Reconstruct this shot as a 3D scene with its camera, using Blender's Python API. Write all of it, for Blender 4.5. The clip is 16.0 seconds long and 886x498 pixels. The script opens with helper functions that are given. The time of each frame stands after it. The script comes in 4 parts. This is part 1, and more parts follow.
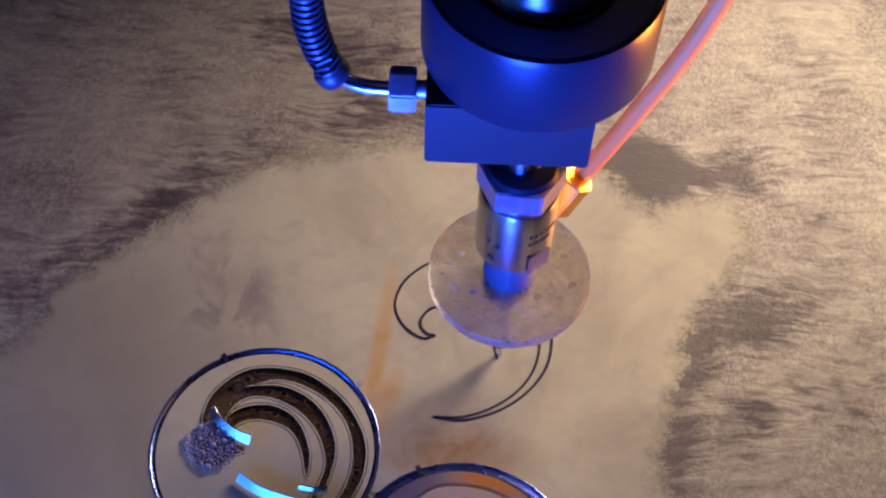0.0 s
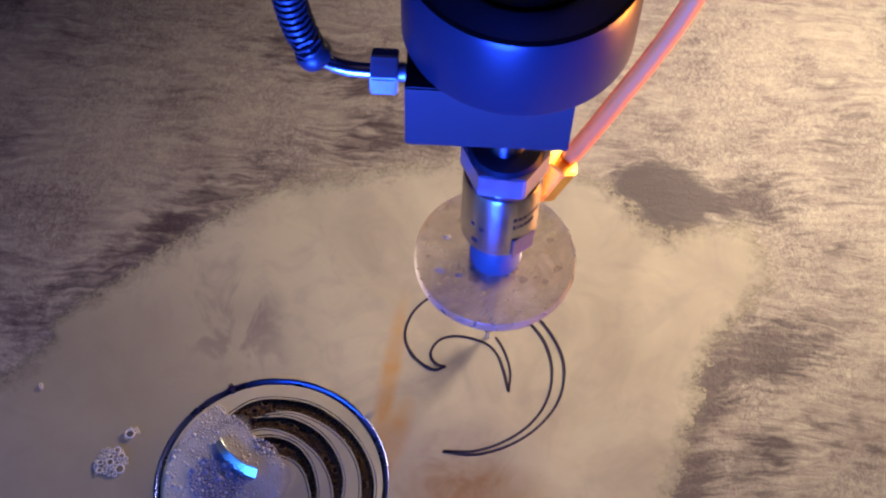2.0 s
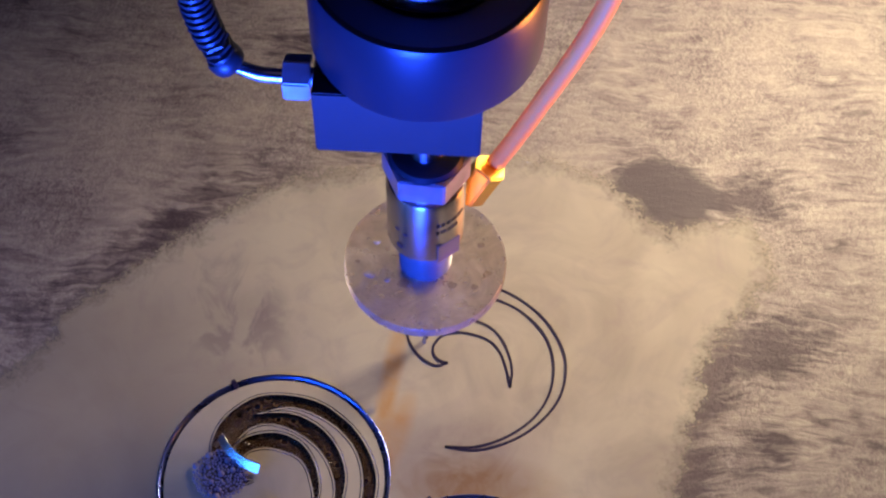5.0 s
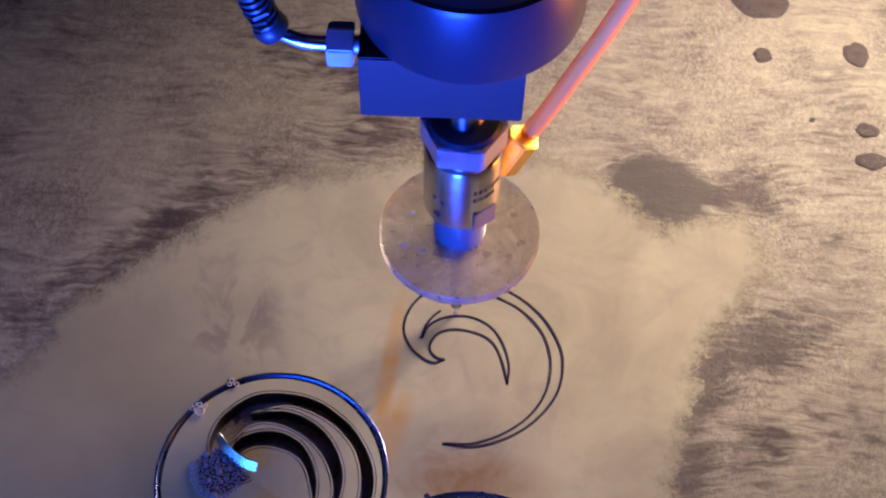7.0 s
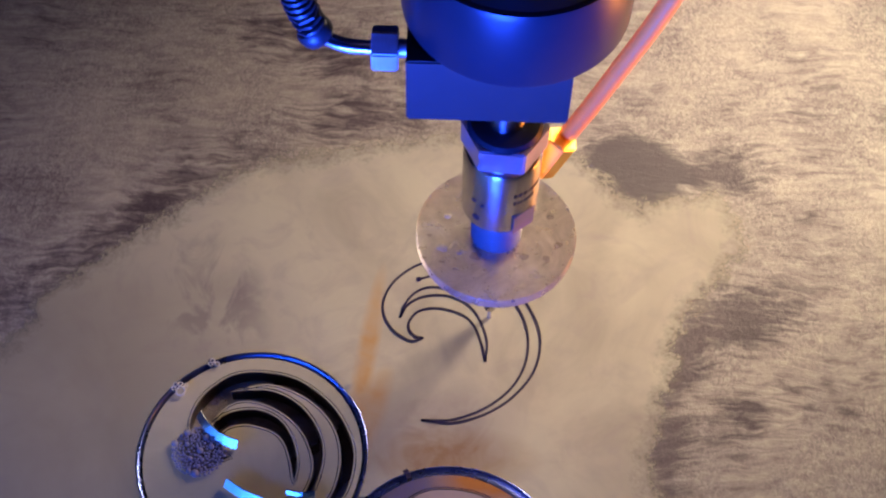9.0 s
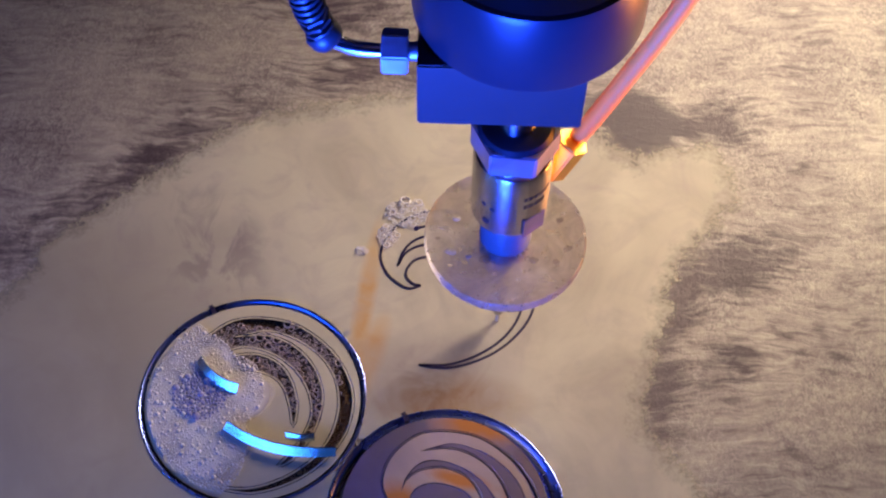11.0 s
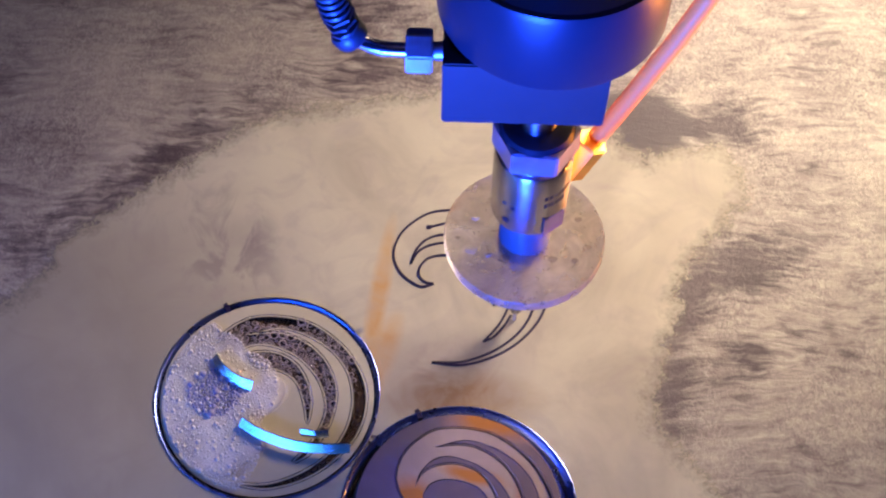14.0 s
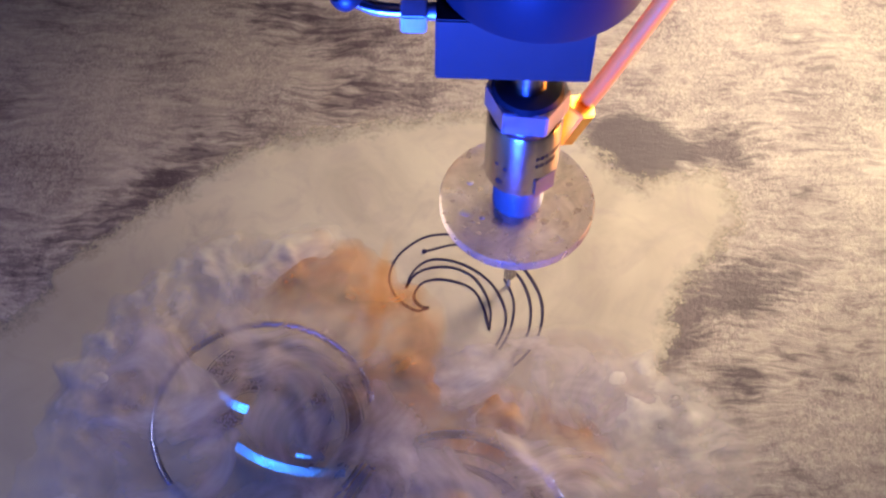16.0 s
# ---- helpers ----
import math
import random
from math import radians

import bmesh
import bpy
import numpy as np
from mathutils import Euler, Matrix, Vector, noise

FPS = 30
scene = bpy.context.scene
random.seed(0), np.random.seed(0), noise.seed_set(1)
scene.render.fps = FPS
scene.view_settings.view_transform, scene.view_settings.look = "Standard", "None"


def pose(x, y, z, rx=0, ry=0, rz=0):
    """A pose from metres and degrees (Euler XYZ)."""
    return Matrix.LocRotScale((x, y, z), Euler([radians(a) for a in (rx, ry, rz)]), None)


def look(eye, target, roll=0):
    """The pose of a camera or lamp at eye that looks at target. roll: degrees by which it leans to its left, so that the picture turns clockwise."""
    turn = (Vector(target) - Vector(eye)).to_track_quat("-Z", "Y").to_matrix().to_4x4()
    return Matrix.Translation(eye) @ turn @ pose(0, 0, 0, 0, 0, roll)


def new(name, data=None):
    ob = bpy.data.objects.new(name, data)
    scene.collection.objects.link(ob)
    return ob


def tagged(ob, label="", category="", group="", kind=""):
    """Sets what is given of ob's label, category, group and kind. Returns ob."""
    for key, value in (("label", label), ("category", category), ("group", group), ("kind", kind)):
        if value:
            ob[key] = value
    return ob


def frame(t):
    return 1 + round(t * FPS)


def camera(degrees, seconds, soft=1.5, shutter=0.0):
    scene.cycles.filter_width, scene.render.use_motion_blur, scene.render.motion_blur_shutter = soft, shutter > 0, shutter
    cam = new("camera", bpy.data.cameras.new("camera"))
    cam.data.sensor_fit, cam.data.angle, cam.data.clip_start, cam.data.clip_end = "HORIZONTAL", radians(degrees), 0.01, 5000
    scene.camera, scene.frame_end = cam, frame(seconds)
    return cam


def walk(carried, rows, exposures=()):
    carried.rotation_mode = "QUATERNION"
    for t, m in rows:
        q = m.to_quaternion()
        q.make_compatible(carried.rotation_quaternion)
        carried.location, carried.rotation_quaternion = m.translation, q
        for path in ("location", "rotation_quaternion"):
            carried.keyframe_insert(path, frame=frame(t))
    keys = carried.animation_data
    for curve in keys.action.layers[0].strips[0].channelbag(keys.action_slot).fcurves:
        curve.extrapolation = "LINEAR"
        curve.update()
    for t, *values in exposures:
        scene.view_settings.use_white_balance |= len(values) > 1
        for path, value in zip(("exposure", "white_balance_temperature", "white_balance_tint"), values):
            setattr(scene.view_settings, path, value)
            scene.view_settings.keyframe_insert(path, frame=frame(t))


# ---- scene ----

U = 0.042          # one unit: the radius of a cut disc, in metres


# ---- camera ----
cam = camera(35.6, 16.0, soft=2.3)
PATH = [
    (0.0, -0.0077, -0.2683, 0.4850, 32.47, -1.32, 1.89), (0.5, -0.0083, -0.2630, 0.4861, 32.39, -1.26, 1.97),
    (1.0, -0.0079, -0.2575, 0.4867, 32.11, -1.25, 2.21), (1.5, -0.0078, -0.2532, 0.4861, 31.85, -1.26, 2.25),
    (2.0, -0.0083, -0.2481, 0.4858, 31.84, -1.12, 2.49), (2.5, -0.0075, -0.2456, 0.4867, 31.80, -1.03, 2.60),
    (3.0, -0.0075, -0.2452, 0.4854, 31.89, -0.98, 2.69), (3.5, -0.0073, -0.2457, 0.4858, 31.83, -0.88, 2.68),
    (4.0, -0.0068, -0.2487, 0.4861, 31.90, -0.98, 2.72), (6.5, -0.0066, -0.2512, 0.4864, 31.90, -0.77, 2.30),
    (7.0, -0.0067, -0.2514, 0.4858, 31.88, -0.85, 2.19), (7.5, -0.0054, -0.2526, 0.4860, 32.01, -0.96, 2.17),
    (8.0, -0.0038, -0.2555, 0.4852, 31.94, -0.89, 1.93), (8.5, -0.0008, -0.2587, 0.4857, 32.04, -0.80, 1.64),
    (11.0, 0.0007, -0.2810, 0.4828, 31.68, -0.84, 1.47), (11.5, -0.0001, -0.2863, 0.4820, 31.53, -0.74, 1.41),
    (12.0, -0.0017, -0.2914, 0.4837, 31.63, -0.75, 1.58), (12.5, -0.0043, -0.2928, 0.4836, 31.72, -0.87, 1.76),
    (13.0, -0.0052, -0.2919, 0.4850, 32.00, -0.78, 1.79), (13.5, -0.0040, -0.2879, 0.4844, 31.99, -0.80, 1.64),
    (14.0, -0.0040, -0.2863, 0.4848, 31.96, -0.82, 1.49), (14.5, -0.0028, -0.2877, 0.4868, 32.13, -0.85, 1.37),
    (15.0, -0.0025, -0.2870, 0.4867, 32.21, -0.79, 1.46), (15.5, -0.0010, -0.2861, 0.4878, 32.16, -0.74, 1.62),
    (16.0, -0.0008, -0.2857, 0.4885, 32.72, -0.69, 1.55),
]
walk(cam, [(r[0], pose(*r[1:])) for r in PATH], [(0, -0.68, 6120, 13), (0.5, -0.44, 6120, 13), (1.2, -0.52, 6130, 13), (4, -0.52, 6130, 13), (7, -0.58, 6080, 13), (8.5, -0.56, 6100, 13), (11, -0.44, 6000, 13), (12.2, -0.15, 5950, 13), (14.5, -0.17, 5970, 13), (16, -0.24, 6030, 13)])

# the cutting head's way over the plate, in units
HEAD = [
    (0.0, 0.413, -0.190), (0.5, 0.402, -0.063), (1.0, 0.370, 0.084), (1.5, 0.298, 0.210), (2.0, 0.179, 0.315),
    (2.5, 0.040, 0.376), (3.0, -0.116, 0.382), (3.5, -0.244, 0.356), (4.0, -0.372, 0.277), (4.5, -0.42, 0.215),
    (5.0, -0.43, 0.19), (5.5, -0.425, 0.22), (6.0, -0.36, 0.36), (6.5, -0.251, 0.441), (7.0, -0.113, 0.480),
    (7.5, 0.020, 0.474), (8.0, 0.180, 0.429), (8.5, 0.313, 0.349), (9.0, 0.42, 0.235), (9.5, 0.49, 0.09),
    (10.0, 0.535, -0.06), (10.5, 0.553, -0.215), (11.0, 0.536, -0.368), (11.5, 0.474, -0.516), (12.0, 0.366, -0.645),
    (12.5, 0.271, -0.733), (13.0, 0.398, -0.653), (13.5, 0.500, -0.533), (14.0, 0.585, -0.382), (14.5, 0.633, -0.225),
    (15.0, 0.645, -0.055), (15.5, 0.627, 0.118), (16.0, 0.575, 0.264),
]

# ---- light ----
world = bpy.data.worlds.new("world")
scene.world = world
world.use_nodes = True
world.node_tree.nodes["Background"].inputs[0].default_value = (0.55, 0.50, 0.60, 1)
world.node_tree.nodes["Background"].inputs[1].default_value = 0.04


def area_lamp(name, eye, target, size, size_y, power, colour, spread=180):
    data = bpy.data.lights.new(name, "AREA")
    data.shape, data.size, data.size_y, data.energy, data.color, data.spread = "RECTANGLE", size, size_y, power, colour, radians(spread)
    ob = new(name, data)
    ob.matrix_world = look([c * U for c in eye], [c * U for c in target])
    return ob


# warm lamp beyond the sheet, amber right, blue at the operator's side, all unseen
area_lamp("warm_lamp", (8.4, 8.4, 6.6), (2.0, 1.8, 0), 0.22, 0.16, 0.99, (1.0, 0.768, 0.49), 56)
area_lamp("amber_lamp", (8.6, 0.5, 0.9), (0.2, 0, 4.4), 0.12, 0.04, 0.85, (1.0, 0.30, 0.03), 62)
# unseen blue lamp for the head; aimed up, narrowed to miss the sheet
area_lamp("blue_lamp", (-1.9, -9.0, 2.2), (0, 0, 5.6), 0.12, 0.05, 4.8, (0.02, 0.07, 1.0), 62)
# unseen blue strip for the rims and the strips that mirror it
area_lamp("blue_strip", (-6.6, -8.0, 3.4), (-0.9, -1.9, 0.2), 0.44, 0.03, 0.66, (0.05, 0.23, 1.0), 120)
# fill lamp added without a source, tinted violet to set the shadows' hue
area_lamp("fill_lamp", (-6, 2, 30), (0, 0, 0), 0.6, 0.6, 0.21, (0.76, 0.60, 1.0))


# ---- materials ----
def material(name, base, rough=0.5, metal=0.0, **more):
    m = bpy.data.materials.new(name)
    m.use_nodes = True
    b = m.node_tree.nodes["Principled BSDF"]
    b.inputs["Base Color"].default_value = (*base, 1)
    b.inputs["Roughness"].default_value = rough
    b.inputs["Metallic"].default_value = metal
    for key, value in more.items():
        b.inputs[key.replace("_", " ")].default_value = value
    return m


class Net:
    """Short writing for a material's nodes."""

    def __init__(self, m):
        self.t = m.node_tree
        self.b = self.t.nodes["Principled BSDF"]

    def add(self, kind, links=(), **props):
        n = self.t.nodes.new(kind)
        for k, v in props.items():
            if k.startswith("i_"):
                n.inputs[k[2:].replace("_", " ")].default_value = v
            elif k == "operation":
                n.operation = v
            elif k == "blend_type":
                n.blend_type = v
            elif k == "data_type":
                n.data_type = v
        for a, b in links:
            self.t.links.new(a, n.inputs[b])
        return n

    def place(self, scale=(1, 1, 1), rot=(0, 0, 0), shift=(0, 0, 0)):
        c = self.add("ShaderNodeTexCoord")
        n = self.add("ShaderNodeMapping", [(c.outputs["Object"], "Vector")])
        n.inputs["Scale"].default_value, n.inputs["Rotation"].default_value = scale, rot
        n.inputs["Location"].default_value = shift
        return n.outputs[0]

    def noise(self, at, scale, detail=4.0, rough=0.6, warp=0.0):
        n = self.add("ShaderNodeTexNoise", [(at, "Vector")], i_Scale=scale, i_Detail=detail, i_Roughness=rough, i_Distortion=warp)
        return n.outputs["Fac"]

    def ramp(self, fac, *stops):
        n = self.add("ShaderNodeValToRGB", [(fac, "Fac")])
        e = n.color_ramp.elements
        while len(e) < len(stops):
            e.new(0.5)
        for el, (p, c) in zip(e, stops):
            el.position = p
            el.color = (*c, 1) if isinstance(c, tuple) else (c, c, c, 1)
        return n.outputs[0]

    def math(self, op, a, b=None):
        n = self.add("ShaderNodeMath", operation=op)
        for i, v in enumerate((a, b)):
            if v is None:
                continue
            if isinstance(v, (int, float)):
                n.inputs[i].default_value = v
            else:
                self.t.links.new(v, n.inputs[i])
        return n.outputs[0]

    def mix(self, fac, a, b, kind="MIX"):
        n = self.add("ShaderNodeMixRGB", blend_type=kind)
        for i, v in enumerate((fac, a, b)):
            if isinstance(v, (int, float)):
                n.inputs[i].default_value = v
            elif isinstance(v, tuple):
                n.inputs[i].default_value = (*v, 1)
            else:
                self.t.links.new(v, n.inputs[i])
        return n.outputs[0]

    def bump(self, height, strength, distance):
        n = self.add("ShaderNodeBump", [(height, "Height")], i_Strength=strength, i_Distance=distance)
        self.t.links.new(n.outputs[0], self.b.inputs["Normal"])

    def to(self, out, key):
        self.t.links.new(out, self.b.inputs[key])

    def blob(self, at, x, y, sx, sy, angle=0.0):
        """1 in the middle of a stain of that place and half size (units), 0 outside it."""
        m = self.add("ShaderNodeMapping", [(at, "Vector")])
        m.vector_type = "TEXTURE"
        m.inputs["Location"].default_value = (x * U, y * U, 0)
        m.inputs["Rotation"].default_value = (0, 0, radians(angle))
        m.inputs["Scale"].default_value = (sx * U, sy * U, 1)
        g = self.add("ShaderNodeTexGradient", [(m.outputs[0], "Vector")])
        g.gradient_type = "SPHERICAL"
        return g.outputs["Fac"]


def plate_material():
    """Pale sheet under a film of spent abrasive: streaked and speckled, with dark wet stains."""
    m = material("streaked_plate", (0.5, 0.46, 0.45), 0.5)
    n = Net(m)
    plain = n.place((1, 1, 1))
    w = n.add("ShaderNodeTexNoise", [(plain, "Vector")], i_Scale=16.0, i_Detail=4.0)
    warped = n.add("ShaderNodeMixRGB", [(plain, 1), (w.outputs["Color"], 2)], blend_type="ADD")
    warped.inputs[0].default_value = 0.022
    wv = warped.outputs[0]
    flat = n.add("ShaderNodeMapping", [(wv, "Vector")])
    flat.inputs["Scale"].default_value, flat.inputs["Rotation"].default_value = (1, 4.6, 1), (0, 0, radians(10))
    streak = n.noise(flat.outputs[0], 66, 6, 0.62, 0.6)
    grain = n.noise(n.place((1.4, 1, 1)), 430, 4, 0.6, 1.2)
    big = n.noise(wv, 30, 5, 0.62)
    where = n.noise(plain, 22, 2, 0.5)
    share = n.ramp(where, (0.40, 0.25), (0.62, 0.75))
    tone = n.mix(share, grain, streak)
    base = n.ramp(tone, (0.34, (0.16, 0.125, 0.13)), (0.45, (0.24, 0.20, 0.20)), (0.54, (0.35, 0.305, 0.28)), (0.70, (0.52, 0.475, 0.41)))
    base = n.mix(n.ramp(big, (0.42, 0.0), (0.72, 0.5)), base, (0.56, 0.50, 0.42))
    base = n.mix(n.ramp(big, (0.30, 0.40), (0.48, 0.0)), base, (0.16, 0.12, 0.125))
    # wet stains: place and half size in units, angle, how dark
    stains = None
    for x, y, sx, sy, a, deep in ((1.75, 1.95, 0.85, 0.62, 12, 1.0), (2.33, -0.15, 0.42, 1.15, -14, 1.0), (2.75, 0.25, 0.95, 0.5, 25, 0.9), (2.08, -1.1, 0.40, 0.95, -12, 0.9), (2.75, -0.7, 0.8, 0.6, 10, 0.55),
                                  (-1.0, 2.55, 1.3, 0.55, 18, 0.7), (-3.1, 1.25, 2.3, 0.50, 40, 0.62), (2.75, 2.05, 0.9, 0.45, 15, 0.75), (-1.6, 3.6, 1.8, 0.5, -18, 0.5)):
        b = n.math("MULTIPLY", n.blob(wv, x + 0.26, y + 0.26, sx, sy, a), deep)
        stains = b if stains is None else n.math("MAXIMUM", stains, b)
    comb = n.math("SUBTRACT", n.math("ADD", n.math("MULTIPLY", streak, 0.6), n.math("MULTIPLY", big, 0.4)), 0.5)
    edge = n.math("ADD", stains, n.math("MULTIPLY", comb, -2.2))
    mask = n.ramp(edge, (0.16, 0.0), (0.62, 0.92))
    # wet stains darken the sheet; their violet cast paints in blue light
    base = n.mix(mask, base, (0.28, 0.23, 0.31), "MULTIPLY")
    # the standing water in the deepest stains hides the grain
    pool = n.ramp(n.math("ADD", n.blob(wv, 1.82 + 0.26, 1.98 + 0.26, 0.85, 0.58, 12), n.math("MULTIPLY", comb, -0.8)), (0.12, 0.0), (0.36, 0.92))
    base = n.mix(pool, base, (0.085, 0.065, 0.08))
    n.to(base, "Base Color")
    n.to(n.ramp(tone, (0.3, 0.70), (0.7, 0.46)), "Roughness")
    n.bump(tone, 0.28, 0.0014)
    return m


def film_material():
    """Milky water with fine grit in it; it thins out to nothing at its edge."""
    m = material("milky_water", (0.6, 0.55, 0.48), 0.24, Specular_IOR_Level=0.5)
    n = Net(m)
    at = n.place()
    big = n.noise(at, 16, 5, 0.55, 1.2)
    cloud = n.noise(at, 42, 5, 0.55, 2.0)
    base = n.ramp(big, (0.28, (0.40, 0.355, 0.30)), (0.52, (0.54, 0.495, 0.41)), (0.75, (0.68, 0.635, 0.51)))
    base = n.mix(n.ramp(cloud, (0.30, 0.34), (0.52, 0.0)), base, (0.36, 0.30, 0.31))
    wisp = n.noise(n.place((2.0, 1, 1), (0, 0, radians(35))), 30, 7, 0.62, 1.0)
    near = n.blob(at, -2.25, 0.35, 0.60, 0.85, 25)
    base = n.mix(n.math("MULTIPLY", n.ramp(near, (0.0, 0.0), (0.5, 0.62)), n.ramp(wisp, (0.48, 0.0), (0.60, 0.9))), base, (0.17, 0.135, 0.18))
    # the film's colour darkens broadly towards the lower left
    left_tone = n.ramp(n.math("ADD", n.blob(at, -4.4, -1.4, 3.6, 3.0, 20), n.math("MULTIPLY", n.math("SUBTRACT", big, 0.5), 0.6)), (0.02, 0.0), (0.5, 0.75))
    base = n.mix(left_tone, base, (0.33, 0.285, 0.225))
    for x, y, sx, sy, a, tint in ((-0.72, -0.15, 0.12, 1.0, -6, (0.56, 0.30, 0.09)), (-0.66, -0.85, 0.16, 0.6, -15, (0.56, 0.30, 0.09)), (-0.1, -1.0, 0.95, 0.60, 10, (0.30, 0.25, 0.25)), (0.10, -1.25, 0.85, 0.36, 0, (0.27, 0.145, 0.065))):
        rust = n.math("MULTIPLY", n.ramp(n.blob(at, x, y, sx, sy, a), (0.0, 0.0), (0.6, 1.0)), n.ramp(cloud, (0.35, 0.5), (0.6, 1.0)))
        base = n.mix(n.math("MULTIPLY", rust, 0.78), base, tint)
    n.to(base, "Base Color")
    n.bump(n.math("ADD", n.noise(at, 40, 3, 0.5, 1.0), n.math("MULTIPLY", n.noise(at, 500, 3, 0.6), 0.05)), 0.12, 0.002)
    depth = n.add("ShaderNodeAttribute")
    depth.attribute_name = "depth"
    froth = n.math("ADD", n.math("MULTIPLY", n.math("SUBTRACT", n.noise(at, 70, 6, 0.66, 1.0), 0.5), 0.8), n.math("MULTIPLY", n.math("SUBTRACT", n.noise(at, 520, 4, 0.65, 0.6), 0.5), 0.45))
    thick = n.math("ADD", depth.outputs["Fac"], froth)
    n.to(n.ramp(thick, (0.36, 0.0), (0.52, 0.7), (0.72, 1.0)), "Alpha")
    return m


def disc_material(name, base, rough, metal):
    m = material(name, base, rough, metal)
    n = Net(m)
    at = n.place()
    v = n.noise(at, 40, 4, 0.6, 1.0)
    dark = tuple(c * 0.8 for c in base)
    n.to(n.ramp(v, (0.3, dark), (0.7, base)), "Base Color")
    n.bump(n.noise(n.place((1, 12, 1)), 300, 3, 0.6), 0.08, 0.0003)
    return m


def metal_material(name, base, rough, streak=(1, 1, 30), turned_on_lathe=False):
    m = material(name, base, rough, 1.0)
    n = Net(m)
    grain = n.noise(n.place(streak), 260, 4, 0.6)
    wear = n.noise(n.place(), 60, 4, 0.6, 0.5)
    n.to(n.ramp(wear, (0.3, rough * 0.75), (0.7, min(1.0, rough * 1.35))), "Roughness")
    n.to(n.mix(n.ramp(grain, (0.3, 0.0), (0.7, 0.35)), base, tuple(c * 0.6 for c in base)), "Base Color")
    n.bump(grain, 0.06, 0.0002)
    if turned_on_lathe:
        # fine grooves round the axis draw highlights out along it
        tan = n.add("ShaderNodeTangent")
        tan.direction_type, tan.axis = "RADIAL", "Z"
        n.to(tan.outputs[0], "Tangent")
        n.b.inputs["Anisotropic"].default_value = 0.85
        n.b.inputs["Anisotropic Rotation"].default_value = 0.25
    return m


def clear_material(name, tint, see, rough, frost=0.0):
    """Clear or frosted plastic and water: lets light through, with a gloss on top."""
    m = bpy.data.materials.new(name)
    m.use_nodes = True
    t = m.node_tree
    b = t.nodes["Principled BSDF"]
    b.inputs["Base Color"].default_value = (*tint, 1)
    b.inputs["Roughness"].default_value = rough
    b.inputs["Transmission Weight"].default_value = frost
    tr = t.nodes.new("ShaderNodeBsdfTransparent")
    tr.inputs[0].default_value = (*[0.5 + c * 0.5 for c in tint], 1)
    mix = t.nodes.new("ShaderNodeMixShader")
    mix.inputs[0].default_value = see
    t.links.new(b.outputs[0], mix.inputs[1])
    t.links.new(tr.outputs[0], mix.inputs[2])
    t.links.new(mix.outputs[0], t.nodes["Material Output"].inputs["Surface"])
    return m


def orange_patch_material(name, base, rough, metal, spots):
    """Wet metal with orange patches for rusty water and orange reflections; spots in units of the disc: place, half
    size, angle.
    """
    m = disc_material(name, base, rough, metal)
    n = Net(m)
    at = n.place()
    cloud = n.noise(at, 60, 4, 0.55, 1.2)
    paint = n.b.inputs["Base Color"].links[0].from_socket
    wet = None
    for spot in spots:
        b = n.ramp(n.math("ADD", n.blob(at, *spot), n.math("MULTIPLY", n.math("SUBTRACT", cloud, 0.5), 0.7)), (0.10, 0.0), (0.7, 0.95))
        wet = b if wet is None else n.math("MAXIMUM", wet, b)
    n.to(n.mix(wet, paint, (0.46, 0.17, 0.03)), "Base Color")
    n.to(n.math("MULTIPLY", n.math("SUBTRACT", 1.0, wet), metal), "Metallic")
    return m


def guard_material():
    """Scuffed clear plastic with dried milky water on it: cloudier in patches, clear in others."""
    m = clear_material("frosted_guard", (0.70, 0.65, 0.55), 0.42, 0.30, 0.75)
    n = Net(m)
    at = n.place()
    cloud = n.noise(at, 55, 5, 0.6, 1.4)
    speck = n.noise(at, 240, 3, 0.6)
    n.to(n.ramp(cloud, (0.30, (0.40, 0.34, 0.29)), (0.50, (0.58, 0.52, 0.42)), (0.68, (0.78, 0.73, 0.60))), "Base Color")
    n.to(n.ramp(speck, (0.3, 0.22), (0.7, 0.45)), "Roughness")
    mix = n.t.nodes["Mix Shader"]
    n.t.links.new(n.ramp(n.math("ADD", n.math("MULTIPLY", cloud, 0.75), n.math("MULTIPLY", speck, 0.25)), (0.34, 0.48), (0.64, 0.14)), mix.inputs[0])
    n.bump(n.math("ADD", cloud, n.math("MULTIPLY", speck, 0.3)), 0.25, 0.0008)
    return m


PLATE = plate_material()
FILM = film_material()
DISC = disc_material("wet_disc", (0.58, 0.52, 0.41), 0.32, 0.0)
# disc and offcut are one metal; their tones paint in differing reflections
DISC_BARE = orange_patch_material("bare_disc", (0.46, 0.38, 0.46), 0.28, 0.8, ((0.28, 0.93, 0.6, 0.28, -10), (-0.5, -0.4, 0.3, 0.3, 0)))
# one cut wall twice: darkened for shaded slots, lighter for lit holes
WALL = metal_material("cut_wall", (0.17, 0.13, 0.115), 0.34, (60, 60, 1))
HOLE = metal_material("hole_wall", (0.40, 0.40, 0.44), 0.4, (60, 60, 1))
PIECE = orange_patch_material("offcut_face", (0.62, 0.49, 0.50), 0.30, 0.45, ((-0.42, 0.12, 0.34, 0.30, 0), (0.12, 0.38, 0.42, 0.12, -12), (0.62, 0.15, 0.25, 0.14, -60)))
THREAD = disc_material("thread", (0.5, 0.5, 0.52), 0.26, 0.6)
# near-black blue paint for the shade inside the cuts
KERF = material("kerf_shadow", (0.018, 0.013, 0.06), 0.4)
SPOT = clear_material("wet_spot", (0.13, 0.09, 0.12), 0.5, 0.6)
